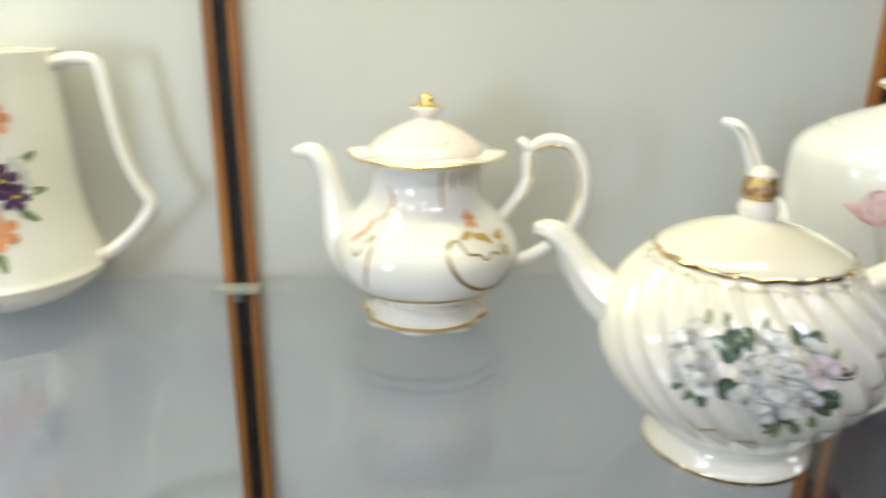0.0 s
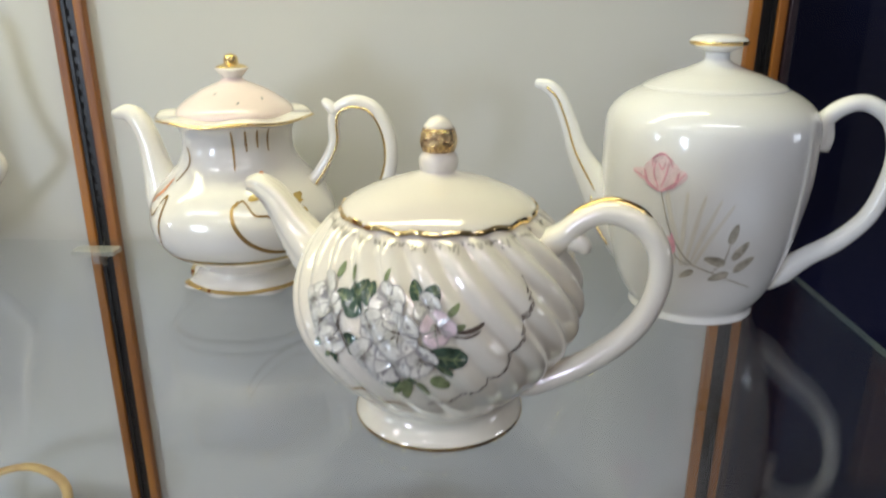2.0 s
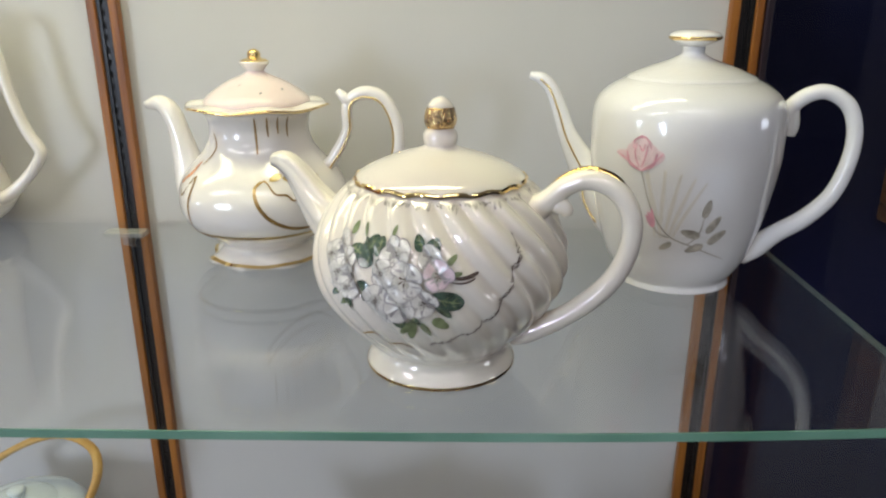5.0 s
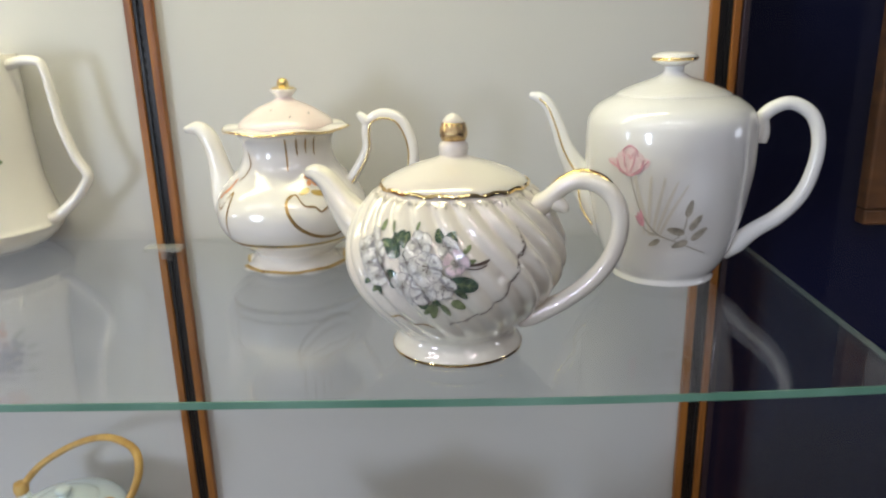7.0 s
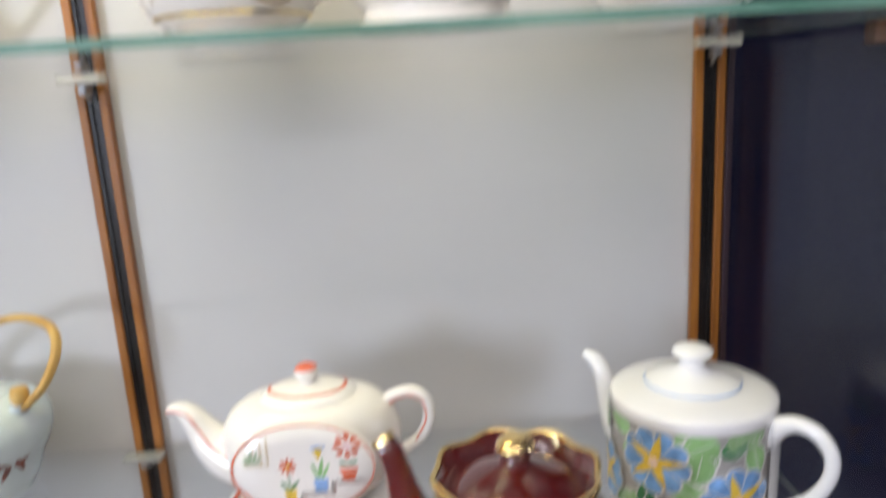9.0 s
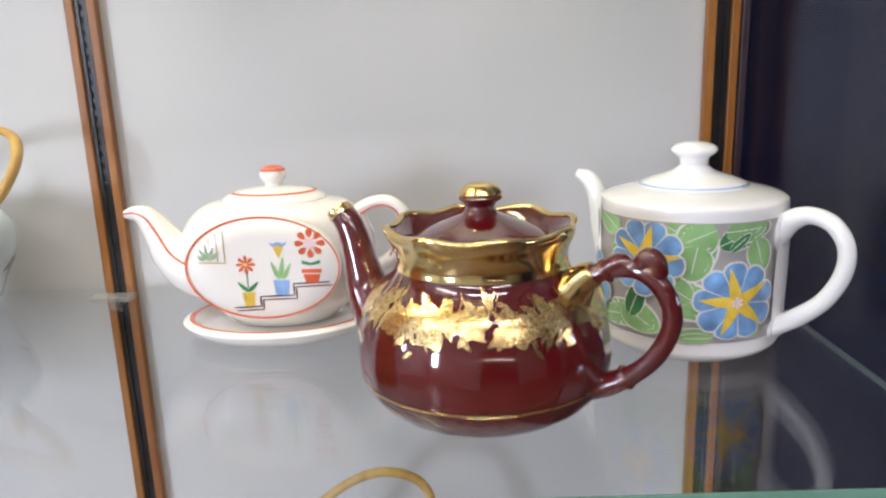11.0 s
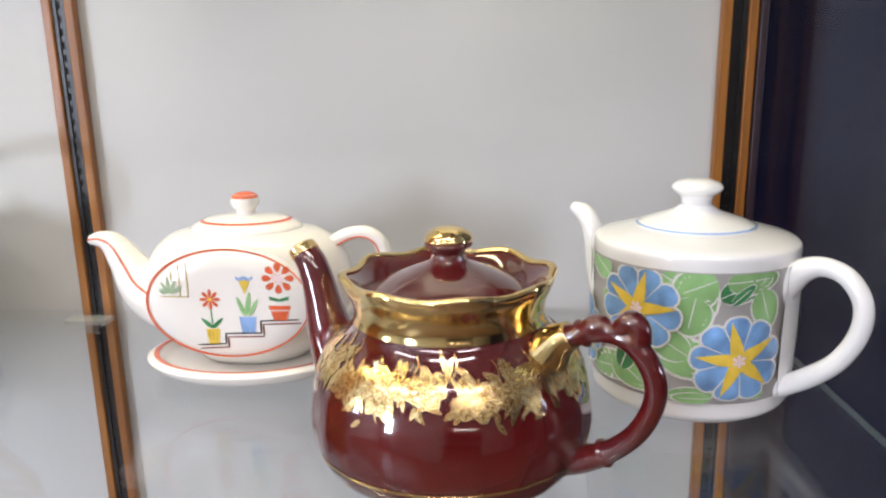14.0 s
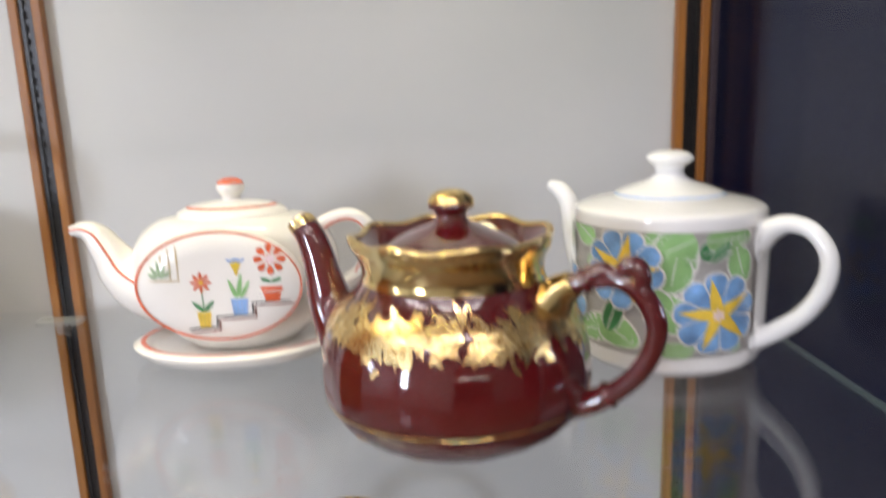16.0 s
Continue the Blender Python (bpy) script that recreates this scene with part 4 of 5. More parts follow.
# ---------------------------------------------------------------- lower shelf: oval cottage teapot on its stand
def flower_panel_teapot():
    tr = thing("teapot_stand", 0.066, 0.487, Z_LOW, 0, "ivory oval teapot stand with orange-red line", "stand")
    part("dish", lathe([(0.0600, 0.0090), (0.0690, 0.0108), (0.0755, 0.0160), (0.0800, 0.0168), (0.0846, 0.0152), (0.0858, 0.0128), (0.0780, 0.0056), (0.0640, 0.0016), (0.0600, 0.0)], 88, 4, None, 1.0, 0.72), M_IVORY, tr)
    part("red_line", lathe([(0.0760, 0.0168), (0.0782, 0.0172), (0.0804, 0.0171)], 88, 2, None, 1.0, 0.72, False), P_RED, tr, "orange-red line on the stand")
    t = thing("teapot", 0.066, 0.497, Z_LOW + 0.0095, 0, "ivory oval teapot with flowerpots painted on its flat front", "teapot", "teapots on the lower shelf", 0.890)
    body = [(0.0300, 0.1228), (0.0440, 0.1200), (0.0590, 0.1168), (0.0695, 0.1100), (0.0775, 0.1005), (0.0832, 0.0850), (0.0848, 0.0660), (0.0811, 0.0450), (0.0716, 0.0270), (0.0560, 0.0110), (0.0470, 0.0030), (0.0440, 0.0)]
    bm = lathe(body, 112, 5, None, 1.0, 0.70)
    FLAT = -0.0525
    for v in bm.verts:
        v.co.y = max(v.co.y, FLAT + 0.006 * max(0.0, abs(v.co.x) - 0.05) / 0.03)
        v.co.y = min(v.co.y, -FLAT)
    b = part("body", bm, M_IVORY, t)
    CX, CZ, RX, RZ = -0.0005, 0.0660, 0.0645, 0.0490
    panel = bmesh.new()
    rings = []
    for kx, yy in ((1.0, FLAT + 0.004), (1.0, FLAT - 0.0012), (0.985, FLAT - 0.0024), (0.6, FLAT - 0.0026), (0.2, FLAT - 0.0026)):
        rings.append([panel.verts.new((CX + RX * kx * math.cos(a), yy, CZ + RZ * kx * math.sin(a))) for a in (2 * math.pi * k / 72 for k in range(72))])
    for r0, r1 in zip(rings, rings[1:]):
        for k in range(72):
            panel.faces.new((r0[k], r0[(k + 1) % 72], r1[(k + 1) % 72], r1[k]))
    panel.faces.new(rings[-1])
    pan = part("front_panel", panel, M_IVORY, t, "flat oval front panel")

    def flat(u, v, lift):
        return Vector((CX + u, FLAT - 0.0026 - lift, CZ + v * 1.09))
    ovl = bmesh.new()
    stroke(ovl, flat, [(RX * 0.972 * math.cos(a), RZ * 0.965 / 1.09 * math.sin(a)) for a in (2 * math.pi * k / 40 for k in range(41))], 0.0019, 0.0004, 3)
    part("panel_line", ovl, P_RED, pan, "orange-red oval line")
    red, red2, redpot, redstep, yel, yel2, blue, blue2, grn, grn2, dkg, dkg2, blk, och = (bmesh.new() for _ in range(14))
    for k in range(8):
        blot(red, flat, petal(-0.0135, 0.0035, 45 * k, 0.0082, 0.0036, 10), 0.0004 + 0.00003 * k)
        blot(red2, flat, petal(0.0400 + 0.0046 * math.cos(math.radians(45 * k)), 0.0205 + 0.0046 * math.sin(math.radians(45 * k)), 45 * k, 0.0078, 0.0066, 12, blunt=0.4), 0.0004 + 0.00003 * k)
        blot(red2, flat, petal(0.0400, 0.0205, 45 * k + 22, 0.0042, 0.0016, 8), 0.0008)
    eye = bmesh.new()
    blot(eye, flat, petal(-0.0155, 0.0035, 0, 0.0040, 0.0036, 8, blunt=0.3), 0.0007)
    blot(yel, flat, [(-0.0185, -0.0205), (-0.0075, -0.0205), (-0.0090, -0.0330), (-0.0170, -0.0330)], 0.0004)
    blot(yel2, flat, [(0.0095, 0.0185), (0.0145, 0.0195), (0.0185, 0.0185), (0.0140, 0.0075)], 0.0004)
    blot(blue, flat, [(0.0080, -0.0105), (0.0215, -0.0105), (0.0200, -0.0240), (0.0095, -0.0240)], 0.0004)
    stroke(blue2, flat, [(0.0075, 0.0215), (0.0105, 0.0195), (0.0140, 0.0210), (0.0175, 0.0195), (0.0210, 0.0215)], 0.0026, 0.0005)
    for u, v, turn, ln, w in ((0.014, -0.0095, 80, 0.020, 0.0050), (0.013, -0.010, 110, 0.017, 0.0046), (0.016, -0.010, 62, 0.016, 0.0040)):
        blot(grn, flat, petal(u, v, turn, ln, w, 10, tip=0.7), 0.0005 + 0.02 * w)
    for u, v, turn, ln in ((-0.0130, -0.0200, 135, 0.012), (-0.0130, -0.0200, 45, 0.012), (0.0400, 0.0020, 155, 0.009), (0.0400, 0.0020, 25, 0.009), (0.0400, 0.0035, 180, 0.008), (0.0400, 0.0035, 0, 0.008)):
        blot(dkg if u < 0 else dkg2, flat, petal(u, v, turn, ln, ln * 0.34, 10, tip=0.6), 0.0005 + 0.000001 * turn)
    stroke(dkg, flat, [(-0.0130, -0.020), (-0.0132, -0.010), (-0.0135, -0.002)], 0.0010, 0.0004)
    for k, (u, turn, ln) in enumerate(((-0.046, 150, 0.008), (-0.045, 120, 0.011), (-0.044, 95, 0.014), (-0.043, 70, 0.012), (-0.042, 40, 0.010), (-0.044, 20, 0.008), (-0.046, 165, 0.006))):
        blot(grn2, flat, petal(u, 0.0085, turn, ln, 0.0036, 10, tip=0.6), 0.0005 + 0.00004 * k)
    blot(redpot, flat, [(0.0315, -0.0015), (0.0485, -0.0015), (0.0478, -0.0050), (0.0322, -0.0050)], 0.0005)
    blot(redpot, flat, [(0.0330, -0.0060), (0.0470, -0.0060), (0.0450, -0.0135), (0.0350, -0.0135)], 0.0005)
    pink, mark = bmesh.new(), bmesh.new()
    blot(pink, flat, petal(0.0358, 0.0205, 0, 0.0084, 0.0076, 12, blunt=0.3), 0.0010)
    for k in (-1, 0, 1):
        stroke(mark, flat, [(-0.0130 + 0.0030 * k, -0.0212), (-0.0130 + 0.0027 * k, -0.0265), (-0.0130 + 0.0022 * k, -0.0325)], 0.0007, 0.0006, 3)
    part("geranium_eye", pink, P_ROSEPALE, pan, "pale pink geranium centre")
    part("pot_stripes", mark, P_OCHRE, pan, "ochre stripes on the yellow pot")
    for k in (-1, 0, 1):
        line_part("blue_stripe", flat, [(0.0148 + 0.0036 * k, -0.0112), (0.0148 + 0.0033 * k, -0.0170), (0.0148 + 0.0028 * k, -0.0236)], 0.0010, 0.0006, P_BLUE, pan, "darker blue stripe")
    step = [(-0.026, -0.0340), (-0.0035, -0.0330), (-0.0035, -0.0245), (0.0245, -0.0240), (0.0245, -0.0140), (0.054, -0.0130)]
    for p, q in zip(step, step[1:]):
        stroke(blk, flat, [p, ((p[0] + q[0]) / 2, (p[1] + q[1]) / 2), q], 0.0014, 0.0004, 3)
        stroke(redstep, flat, [(p[0] + 0.002, p[1] - 0.0028), ((p[0] + q[0]) / 2 + 0.002, (p[1] + q[1]) / 2 - 0.0028), (q[0] + 0.002, q[1] - 0.0028)], 0.0014, 0.0004, 3)
    for p, q in (((-0.052, 0.0060), (-0.0290, 0.0055)), ((-0.0300, 0.0050), (-0.0300, 0.0330)), ((-0.0360, 0.0060), (-0.0360, 0.0310)), ((-0.0420, 0.0180), (-0.0420, 0.0260))):
        stroke(och, flat, [p, ((p[0] + q[0]) / 2, (p[1] + q[1]) / 2), q], 0.0010, 0.0004, 3)
    for nm, bmx, mat, lab in (("red_daisy", red, P_RED, "red painted daisy"), ("daisy_eye", eye, P_YELLOW, "yellow daisy eye"), ("red_geranium", red2, P_RED, "red painted geranium"), ("red_flowerpot", redpot, P_RED, "red painted flowerpot"), ("second_stair_line", redstep, M_RUST, "thin rust red stair line"), ("yellow_flowerpot", yel, P_YELLOW, "yellow painted flowerpot"), ("yellow_tulip", yel2, P_YELLOW, "yellow painted tulip"), ("blue_flowerpot", blue, P_PALEBLUE, "pale blue painted flowerpot"), ("tulip_fringe", blue2, P_PALEBLUE, "blue tulip fringe"), ("tulip_leaf", grn, P_GREEN, "green tulip leaves"), ("window_plant", grn2, P_SAGE, "pale sage green plant in the window"), ("daisy_leaf", dkg, P_DEEPGREEN, "dark green daisy leaves"), ("geranium_leaf", dkg2, P_DEEPGREEN, "dark green geranium leaves"), ("stair_line", blk, P_BLACK, "black painted stair line"), ("window_line", och, P_OCHRE, "ochre painted window")):
        part(nm, bmx, mat, pan, lab)
    lidp = [(0.0075, 0.1330), (0.0180, 0.1318), (0.0310, 0.1294), (0.0400, 0.1258), (0.0446, 0.1218), (0.0452, 0.1192)]
    l = part("lid", lathe(lidp, 80, 4, None, 1.0, 0.75), M_IVORY, t)
    part("lid_line", lathe([(0.0346, 0.1287), (0.0360, 0.1281), (0.0374, 0.1274)], 80, 2, None, 1.0, 0.75, False), P_RED, l, "orange-red lid line")
    k = part("knob", lathe([(0.0090, 0.1505), (0.0114, 0.1455), (0.0108, 0.1405), (0.0075, 0.1360), (0.0078, 0.1325)], 40, 4), M_IVORY, l)
    part("knob_cap", lathe([(0.0004, 0.1532), (0.0060, 0.1522), (0.0100, 0.1495), (0.0108, 0.1475)], 40, 4), P_RED, k, "orange-red knob cap")
    sp = [(-0.050, 0.046, 0.033), (-0.0760, 0.0550, 0.0285), (-0.0935, 0.0690, 0.0210), (-0.1035, 0.0860, 0.0150), (-0.1130, 0.1030, 0.0114), (-0.1225, 0.1090, 0.0084), (-0.1338, 0.1085, 0.0044)]
    s = part("spout", limb(sp, hollow=True), M_IVORY, t)
    part("spout_line", tube(along(sp[1:], 105, 1.0, 0.0010), seg=6), P_RED, s, "orange-red spout line")
    hh = [(0.060, 0.094, 0.008), (0.0720, 0.1060, 0.0066), (0.0841, 0.1130, 0.0062), (0.0985, 0.1140, 0.0062), (0.1100, 0.1034, 0.0063), (0.1116, 0.0820, 0.0063), (0.1011, 0.0600, 0.0064), (0.0785, 0.0440, 0.007), (0.068, 0.040, 0.008)]
    h = part("handle", limb(hh), M_IVORY, t)
    part("handle_line", tube(along(hh[1:7], 120, 1.0), seg=6), P_RED, h, "orange-red handle line")
    return t


# ---------------------------------------------------------------- lower shelf: burgundy teapot with gold
def burgundy_teapot():
    t = thing("teapot", 0.241, 0.322, Z_LOW, -30, "burgundy lustre teapot with gilt wavy collar and gold garland", "teapot", "teapots on the lower shelf", 0.903)
    body = [(0.0460, 0.1240), (0.0500, 0.1310), (0.0560, 0.1372), (0.0592, 0.1372), (0.0585, 0.1330), (0.0548, 0.1250), (0.0532, 0.1160), (0.0562, 0.1075), (0.0623, 0.1002), (0.0705, 0.0916), (0.0770, 0.0770), (0.0802, 0.0620), (0.0810, 0.0470), (0.0785, 0.0330), (0.0717, 0.0205), (0.0604, 0.0110), (0.0480, 0.0050), (0.0420, 0.0015), (0.0410, 0.0)]

    def mod(a, r, z):
        k = max(0.0, min(1.0, (z - 0.118) / 0.018)) ** 1.5
        w = math.cos(8 * a + 0.6)
        rib = max(0.0, 1 - abs(z - 0.045) / 0.055)
        return r + 0.0016 * w * k + 0.00028 * math.cos(22 * a) * rib, z + 0.0014 * w * k
    b = part("body", lathe(body, 144, 4, mod), M_BURG, t)
    part("gilt_collar", ring_band(body[3:], 0.1366, 0.1115, 0.0005, mod, 128, 14), M_GOLD, b, "bright gold collar")
    part("gilt_rim", tube([(*(lambda q: (q[0] * math.cos(a), q[0] * math.sin(a), q[1]))(mod(a, 0.0577, 0.1378)), 0.0025) for a in (2 * math.pi * k / 48 for k in range(49))], seg=8, steps=3), M_GOLD, b, "gold wavy rim")
    part("gilt_line", ring_band(body, 0.0376, 0.0356, 0.0005, mod, rows=2), M_GOLD, b, "thin gold line")
    part("foot_line", ring_band(body, 0.0062, 0.0052, 0.0004, mod, rows=2), M_OLDGOLD, b, "thin gold line at the foot")
    lidp = [(0.0099, 0.1475), (0.0120, 0.1452), (0.0199, 0.1418), (0.0340, 0.1355), (0.0455, 0.1275), (0.0470, 0.1235)]
    l = part("lid", lathe(lidp, 72, 4), M_BURG, t)
    k = part("knob_stem", lathe([(0.0132, 0.1580), (0.0138, 0.1562), (0.0108, 0.1538), (0.0092, 0.1512), (0.0104, 0.1460)], 40, 4), M_BURG, l)
    part("knob", lathe([(0.0004, 0.1678), (0.0066, 0.1668), (0.0116, 0.1636), (0.0137, 0.1598), (0.0132, 0.1578)], 48, 4), M_GOLD, k, "gold domed knob")
    s = part("spout", limb([(-0.058, 0.045, 0.028), (-0.0790, 0.0600, 0.0220), (-0.0910, 0.0790, 0.0158), (-0.0965, 0.0980, 0.0124), (-0.1005, 0.1150, 0.0108), (-0.1060, 0.1300, 0.0100), (-0.1130, 0.1390, 0.0090)], hollow=True), M_BURG, t)
    part("spout_tip_gilding", limb([(-0.1102, 0.1357, 0.0099), (-0.1120, 0.1379, 0.0097), (-0.1142, 0.1403, 0.0093)], hollow=True, steps=4), M_GOLD, s, "gold spout tip")
    hd = part("handle", limb([(0.062 + (x - 0.062) * 1.10, z, r) for x, z, r in ((0.060, 0.098, 0.012), (0.0660, 0.1060, 0.0096), (0.0758, 0.1130, 0.0066), (0.0882, 0.1172, 0.0060), (0.0988, 0.1166, 0.0062), (0.1079, 0.1086, 0.0060), (0.1139, 0.0943, 0.0057), (0.1130, 0.0788, 0.0056), (0.1057, 0.0610, 0.0058), (0.0940, 0.0470, 0.0064), (0.0800, 0.0370, 0.0082), (0.064, 0.0300, 0.0092))], wide=1.05), M_BURG, t)
    part("handle_root_gilding", limb([(0.0520, 0.0900, 0.0175), (0.0605, 0.0985, 0.0145), (0.0670, 0.1066, 0.0108), (0.0750, 0.1128, 0.0080)], wide=1.05), M_GOLD, hd, "gold flared handle root")
    part("thumb_rest", limb([(0.0835, 0.1165, 0.0062), (0.0885, 0.1212, 0.0062), (0.0945, 0.1196, 0.0052), (0.1005, 0.1206, 0.0054), (0.1052, 0.1268, 0.0058), (0.1098, 0.1230, 0.0058), (0.1110, 0.1150, 0.0056)], steps=5, wide=1.2), M_BURG, hd)
    for q in ((0.0812, 0.1148), (0.0945, 0.0450)):
        part("handle_ring", lathe([(0.0066, 0.0025), (0.0083, 0.0), (0.0066, -0.0025)], 24, 3), M_BURG, hd).matrix_basis = pose(q[0], 0, q[1], 0, 60, 0)
    rnd = random.Random(11)
    gar, engr = bmesh.new(), bmesh.new()
    pl = wrap(body, 0, 0.0905, mod)
    span = 2 * math.pi * 0.0765
    n = 21
    for i in range(n):
        u0 = i * span / n
        v0 = 0.0026 * math.sin(2.1 * i)
        r = (0.0125, 0.0098, 0.0115)[i % 3]
        for k in range(6):
            a = 60 * k + rnd.uniform(-18, 18)
            blot(gar, pl, petal(u0, v0, a, r * rnd.uniform(0.9, 1.2), r * 0.80, 14, tip=0.35), 0.0007 + 0.00005 * k)
            c, s2 = math.cos(math.radians(a)), math.sin(math.radians(a))
            stroke(engr, pl, [(u0 + c * 0.003, v0 + s2 * 0.003), (u0 + c * r * 0.5 + 0.0004, v0 + s2 * r * 0.5), (u0 + c * r * 0.72, v0 + s2 * r * 0.72)], 0.0003, 0.0012, 3)
        for k in range(7):
            blot(gar, pl, petal(u0, v0, 51 * k, 0.0022, 0.0016, 8), 0.00125 + 0.00002 * k)
        for k in range(16):
            a = 22.5 * k + rnd.uniform(-12, 12)
            blot(gar, pl, petal(u0 + rnd.uniform(-0.010, 0.010), v0 + rnd.uniform(-0.006, 0.006), a, rnd.uniform(0.008, 0.0140), rnd.uniform(0.0036, 0.0068), 12, tip=0.8), 0.0004 + 0.000015 * k)
        u1 = u0 + span / n / 2
        stroke(gar, pl, [(u0, v0), (u1, v0 + 0.005), (u1 + 0.006, v0 - 0.004), (u1 + 0.010, v0 - 0.013)], 0.0009, 0.0008, 4)
        stroke(gar, pl, [(u1, v0 + 0.004), (u1 + 0.003, v0 + 0.012), (u1 + 0.001, v0 + 0.0165)], 0.0007, 0.0009, 4)
        for k in range(6):
            blot(gar, pl, petal(u1 + rnd.uniform(-0.004, 0.006), v0 + rnd.uniform(-0.015, 0.013), rnd.uniform(0, 360), 0.007, 0.0034, 10, tip=0.7), 0.0009 + 0.00003 * k)
    tagged(part("gold_garland", gar, M_LEAFGOLD, b, "engraved gold flower garland"), kind="stuff")
    tagged(part("engraved_work", engr, M_OLDGOLD, b, "engraved brown veins"), kind="stuff")
    return t


# ---------------------------------------------------------------- lower shelf: cylinder teapot with blue flowers
def morning_glory_teapot():
    t = thing("teapot", 0.411, 0.450, Z_LOW, -45, "white straight-sided teapot with blue and yellow morning glories", "teapot", "teapots on the lower shelf")
    body = [(0.0400, 0.1380), (0.0520, 0.1362), (0.0655, 0.1330), (0.0712, 0.1304), (0.0727, 0.1276), (0.0728, 0.1200), (0.0725, 0.1100), (0.0722, 0.0700), (0.0718, 0.0200), (0.0708, 0.0105), (0.0665, 0.0048), (0.0622, 0.0010), (0.0610, 0.0)]
    body = [(r * 0.968, z) for r, z in body]
    b = part("body", lathe(body, 96, 4), M_WHITE, t)
    lidp = [(0.0105, 0.1530), (0.0168, 0.1484), (0.0316, 0.1434), (0.0400, 0.1395), (0.0412, 0.1372), (0.0405, 0.1352)]
    l = part("lid", lathe(lidp, 80, 4), M_WHITE, t)
    part("lid_line", ring_band(lidp, 0.1398, 0.1388, 0.0004, rows=2), P_PALEBLUE, l, "thin blue line round the lid")
    part("knob", lathe([(0.0010, 0.1712), (0.0083, 0.1706), (0.0150, 0.1682), (0.0176, 0.1646), (0.0150, 0.1614), (0.0112, 0.1582), (0.0105, 0.1520)], 56, 4), M_WHITE, l)
    part("spout", limb([(-0.056, 0.052, 0.018), (-0.0720, 0.0700, 0.0145), (-0.0830, 0.0930, 0.0108), (-0.0875, 0.1119, 0.0092), (-0.0925, 0.1265, 0.0082), (-0.1000, 0.1345, 0.0074), (-0.1100, 0.1378, 0.0048)], hollow=True), M_WHITE, t)
    part("handle", limb([(0.064 + (x - 0.064) * 1.14, z, r) for x, z, r in ((0.060, 0.094, 0.0100), (0.0690, 0.1090, 0.0090), (0.0760, 0.1180, 0.0080), (0.0870, 0.1226, 0.0064), (0.0998, 0.1180, 0.0061), (0.1086, 0.1030, 0.0060), (0.1078, 0.0831, 0.0061), (0.0976, 0.0612, 0.0064), (0.0805, 0.0435, 0.0073), (0.0680, 0.0320, 0.0090), (0.060, 0.027, 0.010))], wide=1.1), M_WHITE, t)
    strip = bmesh.new()
    ps = wrap(body, 0, 0.071)
    blot(strip, ps, [(-0.010, 0.0505), (0.010, 0.0505), (0.011, 0.0), (0.010, -0.050), (-0.010, -0.050), (-0.011, 0.0)], 0.0034)
    part("handle_strip", strip, M_WHITE, b, "plain white strip behind the handle")
    part("grey_band", ring_band(body, 0.1202, 0.0270, 0.0003, rows=10), P_BANDGREY, b, "grey painted band")
    rnd = random.Random(3)
    out = bmesh.new()

    def clip(o):
        return [(u, min(0.0460, max(-0.0460, v))) for u, v in o]
    pl = wrap(body, 0, 0.0736)

    def bloom(u, v, r, spin):
        star, cen = bmesh.new(), bmesh.new()
        for k in range(9):
            a = 40 * k + spin
            blot(out, pl, clip(fan(u, v, a, r * 1.05, 21)), 0.0029 + 0.00002 * k)
            pet = bmesh.new()
            blot(pet, pl, clip(fan(u, v, a, r * 1.0, 18.6)), 0.0032)
            part("blue_petal", pet, P_BLUE, b, "blue painted petal")
        for k in range(5):
            a = 72 * k + spin + 8
            blot(star, pl, clip(petal(u, v, a, r * 0.92, r * 0.44, 12, tip=1.2)), 0.0035 + 0.00003 * k)
        for k in range(6):
            blot(cen, pl, petal(u, v, 60 * k + spin, r * 0.16, r * 0.11, 8), 0.0038 + 0.00002 * k)
        part("yellow_star", star, P_YELLOW, b, "yellow star centre")
        part("bloom_centre", cen, P_ROSEPALE, b, "pale pink bloom centre")

    laid = []

    def leaf(u, v, turn, ln, w, dark=False):
        bm, up = bmesh.new(), 0.00009 * len(laid)
        laid.append(u)
        blot(out, pl, clip(petal(u, v, turn, ln * 1.05, w * 1.14, 18, tip=0.3)), 0.0005 + up)
        blot(bm, pl, clip(petal(u, v, turn, ln, w, 18, tip=0.3)), 0.00053 + up)
        c, s2 = math.cos(math.radians(turn)), math.sin(math.radians(turn))
        stroke(out, pl, clip([(u, v), (u + c * ln * 0.4, v + s2 * ln * 0.4), (u + c * ln * 0.8, v + s2 * ln * 0.8)]), 0.0008, 0.00056 + up, 3)
        part("painted_leaf", bm, P_DEEPGREEN if dark else P_GREEN, b, "dark green painted leaf" if dark else "light green painted leaf")

    def at(deg):
        return math.radians(deg) * 0.0699
    bloom(at(-35), -0.0115, 0.0295, 95)
    bloom(at(-88), 0.0190, 0.0285, 70)
    bloom(at(-136), -0.012, 0.0265, 30)
    bloom(at(48), 0.000, 0.0275, 50)
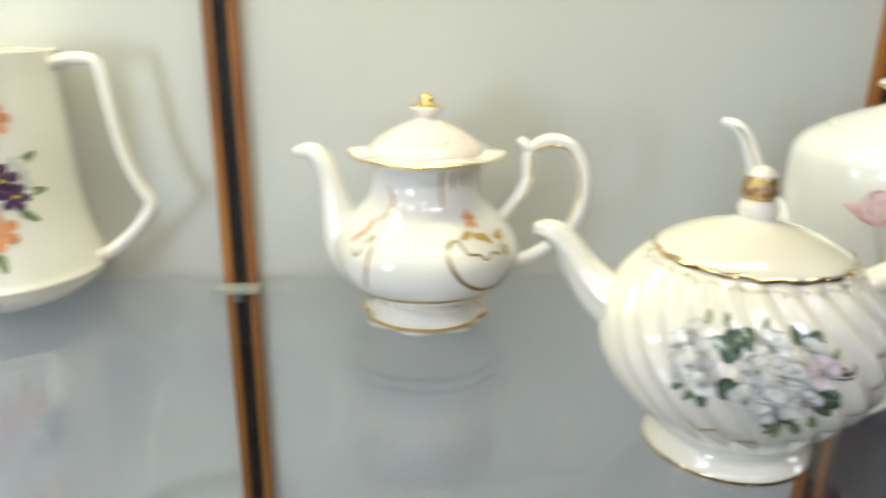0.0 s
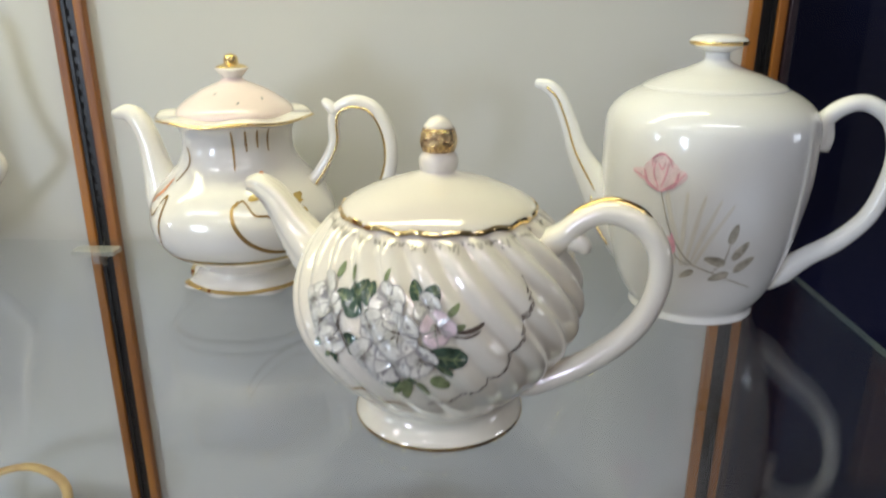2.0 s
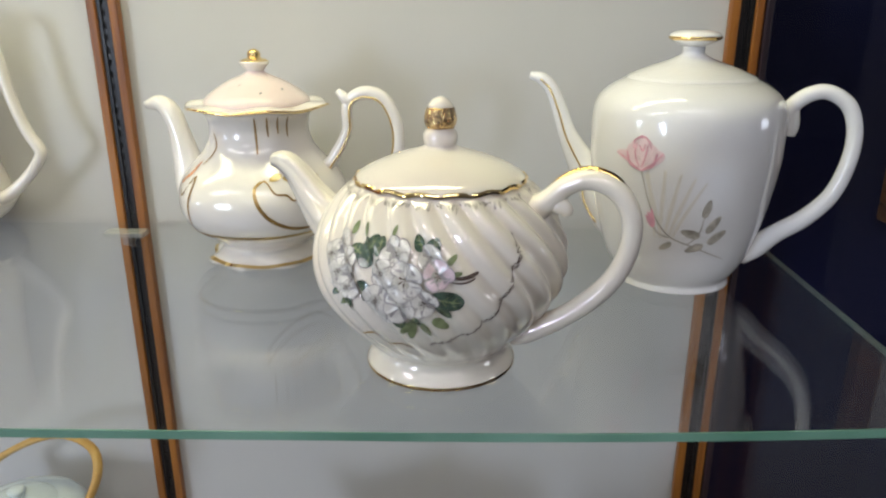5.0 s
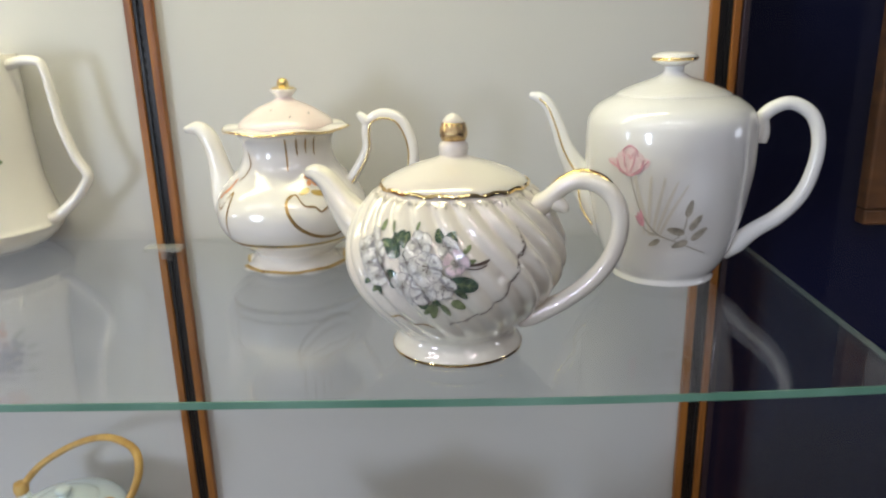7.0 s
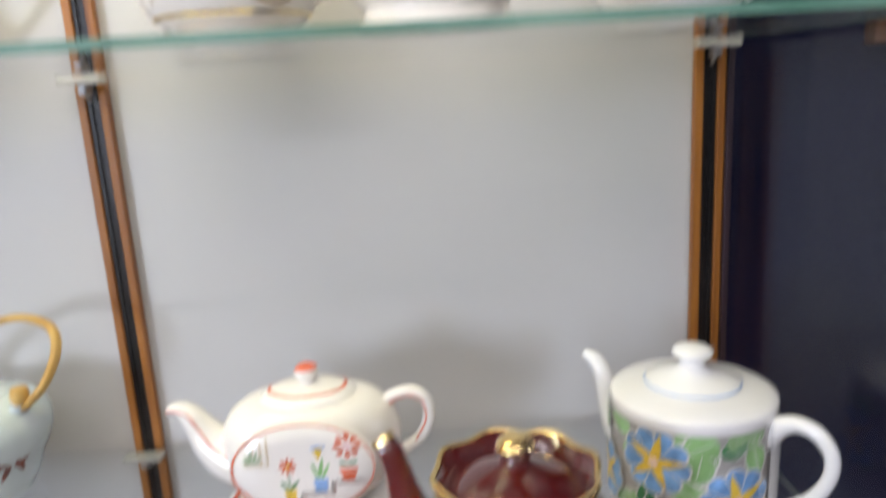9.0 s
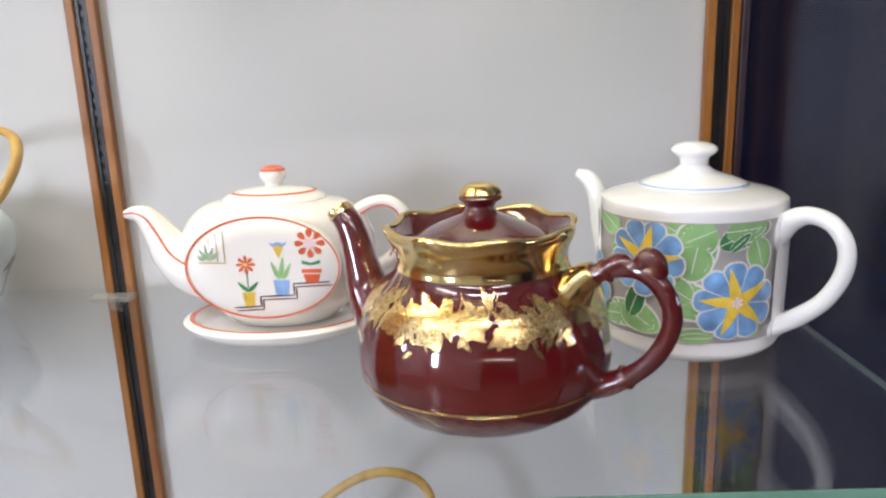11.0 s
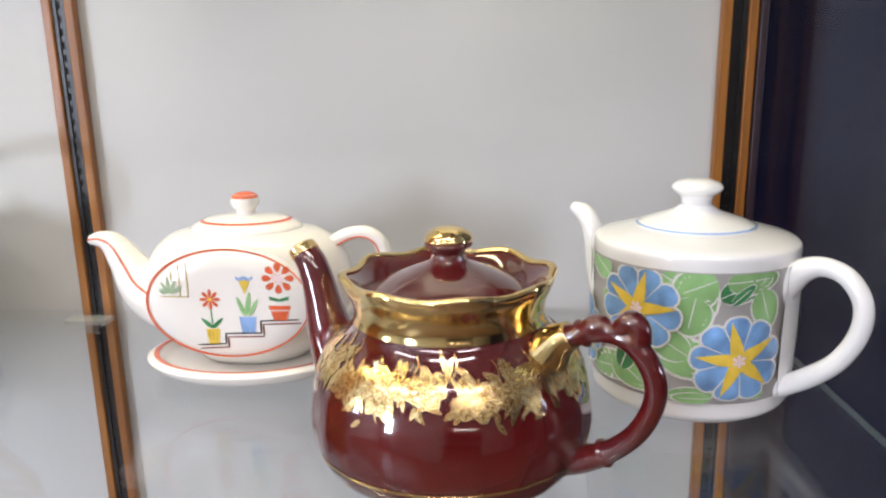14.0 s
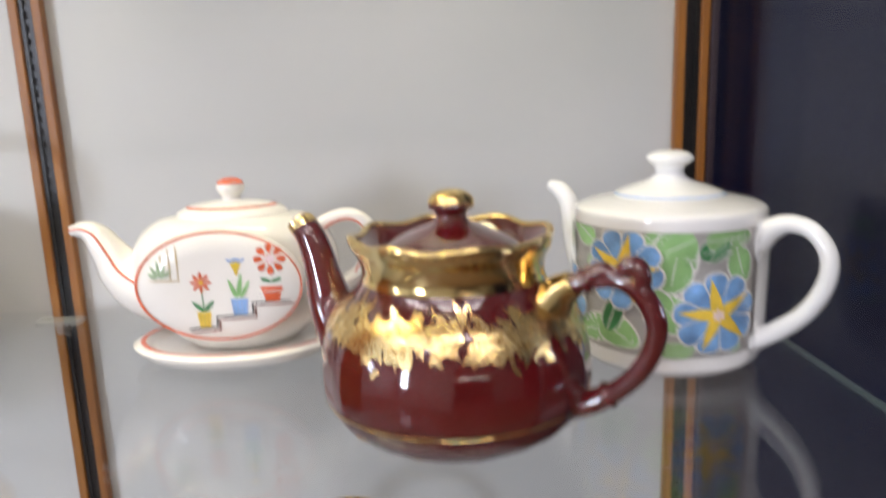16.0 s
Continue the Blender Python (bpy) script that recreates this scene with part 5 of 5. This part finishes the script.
    for d, v, turn, ln, w, dk in ((-76, 0.044, -30, 0.032, 0.026, False), (-66, 0.046, -62, 0.030, 0.026, False), (-48, 0.042, 205, 0.024, 0.024, False), (-58, 0.030, -100, 0.022, 0.022, False), (-46, 0.030, 24, 0.032, 0.016, True), (-43, 0.040, 4, 0.030, 0.016, False), (-24, 0.034, -70, 0.022, 0.018, False), (-40, 0.026, 40, 0.016, 0.006, True),
                                  (-76, -0.004, -22, 0.032, 0.024, False), (-60, -0.010, 150, 0.026, 0.018, False), (-124, -0.034, 12, 0.040, 0.020, False), (-104, -0.020, -28, 0.030, 0.022, False), (-98, -0.028, 70, 0.024, 0.014, True), (-70, -0.040, 8, 0.024, 0.012, False), (-48, -0.040, 185, 0.020, 0.010, False), (-18, -0.038, 170, 0.018, 0.010, False), (-108, 0.036, 150, 0.026, 0.018, False), (-114, 0.016, 20, 0.022, 0.016, False), (-150, 0.020, 60, 0.026, 0.020, False), (-152, -0.020, -60, 0.024, 0.018, False), (30, -0.026, 60, 0.028, 0.022, False), (66, -0.026, 40, 0.028, 0.020, True), (30, 0.032, 0, 0.028, 0.020, False)):
        leaf(at(d), v, turn, ln * 1.18, w * 1.25, dk)
    tagged(part("outline_work", out, P_OUTLINE, b, "white painted outlines"), kind="stuff")
    return t


# ---------------------------------------------------------------- lower shelf: pale pot with a cane handle
def cane_handled_pot():
    t = thing("teapot", -0.296, 0.560, Z_LOW, -15, "pale celadon teapot with arched yellow cane handle", "teapot", "cane-handled teapots", 0.86)
    body = [(0.0340, 0.1230), (0.0520, 0.1200), (0.0660, 0.1110), (0.0735, 0.0960), (0.0745, 0.0800), (0.0700, 0.0610), (0.0610, 0.0400), (0.0540, 0.0180), (0.0470, 0.0040), (0.0460, 0.0)]
    b = part("body", lathe(body, 72, 4), M_BLUEGREY, t)
    lidp = [(0.0080, 0.1340), (0.0200, 0.1325), (0.0330, 0.1280), (0.0400, 0.1225), (0.0400, 0.1205)]
    l = part("lid", lathe(lidp, 56, 4), M_BLUEGREY, t)
    part("knob", lathe([(0.0005, 0.1480), (0.0080, 0.1465), (0.0100, 0.1425), (0.0070, 0.1375), (0.0080, 0.1335)], 32, 4), M_BLUEGREY, l)
    part("cane_handle", tube([(-0.070, 0.0, 0.112, 0.0046), (-0.0690, 0.004, 0.1310, 0.0046), (-0.0460, 0.016, 0.1640, 0.0046), (-0.0020, 0.032, 0.1950, 0.0046), (0.0420, 0.040, 0.2090, 0.0046), (0.0840, 0.036, 0.2010, 0.0046), (0.1000, 0.022, 0.1760, 0.0046), (0.0930, 0.006, 0.1410, 0.0046), (0.0700, 0.0, 0.1150, 0.0046)], wide=1.2), M_CANE, t, "yellow cane handle")
    for x in (-0.069, 0.068):
        part("cane_binding", lathe([(0.0075, 0.010), (0.0092, 0.0), (0.0075, -0.010)], 20, 3), M_CANE, t, "cane binding").matrix_basis = pose(x, 0, 0.130, 0, 0, 0)
        part("lug", limb([(x * 0.82, 0.104, 0.009), (x * 0.94, 0.116, 0.0085), (x, 0.124, 0.0070)], steps=4), M_BLUEGREY, t)
    part("spout", tube([(-0.048, -0.034, 0.070, 0.022), (-0.070, -0.050, 0.086, 0.015), (-0.084, -0.060, 0.106, 0.010), (-0.093, -0.066, 0.118, 0.007)], hollow=True), M_BLUEGREY, t)
    leaf = bmesh.new()
    for ang in (-20, -75, 40, 110, 200):
        pl = wrap(body, ang, 0.055)
        for u, v, turn, ln in ((0.0, 0.0, 250, 0.022), (0.006, 0.004, 300, 0.024), (-0.008, 0.002, 210, 0.020), (0.004, -0.004, 20, 0.018), (-0.002, 0.0, 160, 0.016)):
            blot(leaf, pl, petal(u, v, turn, ln, ln * 0.42, 12, tip=0.6), 0.0004 + 0.000001 * turn)
    part("brushed_leaves", leaf, M_RUST, b, "rust red brushed leaves")
    return t


settle(gilded_teapot(), 0.0100, 0.040)
settle(swirl_teapot(), 0.0132, 0.036)
settle(rose_pot(), 0.0122, 0.040)
settle(pansy_jug(), 0.0120, 0.045)
flower_panel_teapot()
burgundy_teapot()
settle(morning_glory_teapot(), 0.0120, 0.040)
cane = cane_handled_pot()
copy_thing(cane, pose(0.092, 0.515, Z_THIRD, 0, 0, 4) @ Matrix.Diagonal((1, 1, 1.262, 1)))
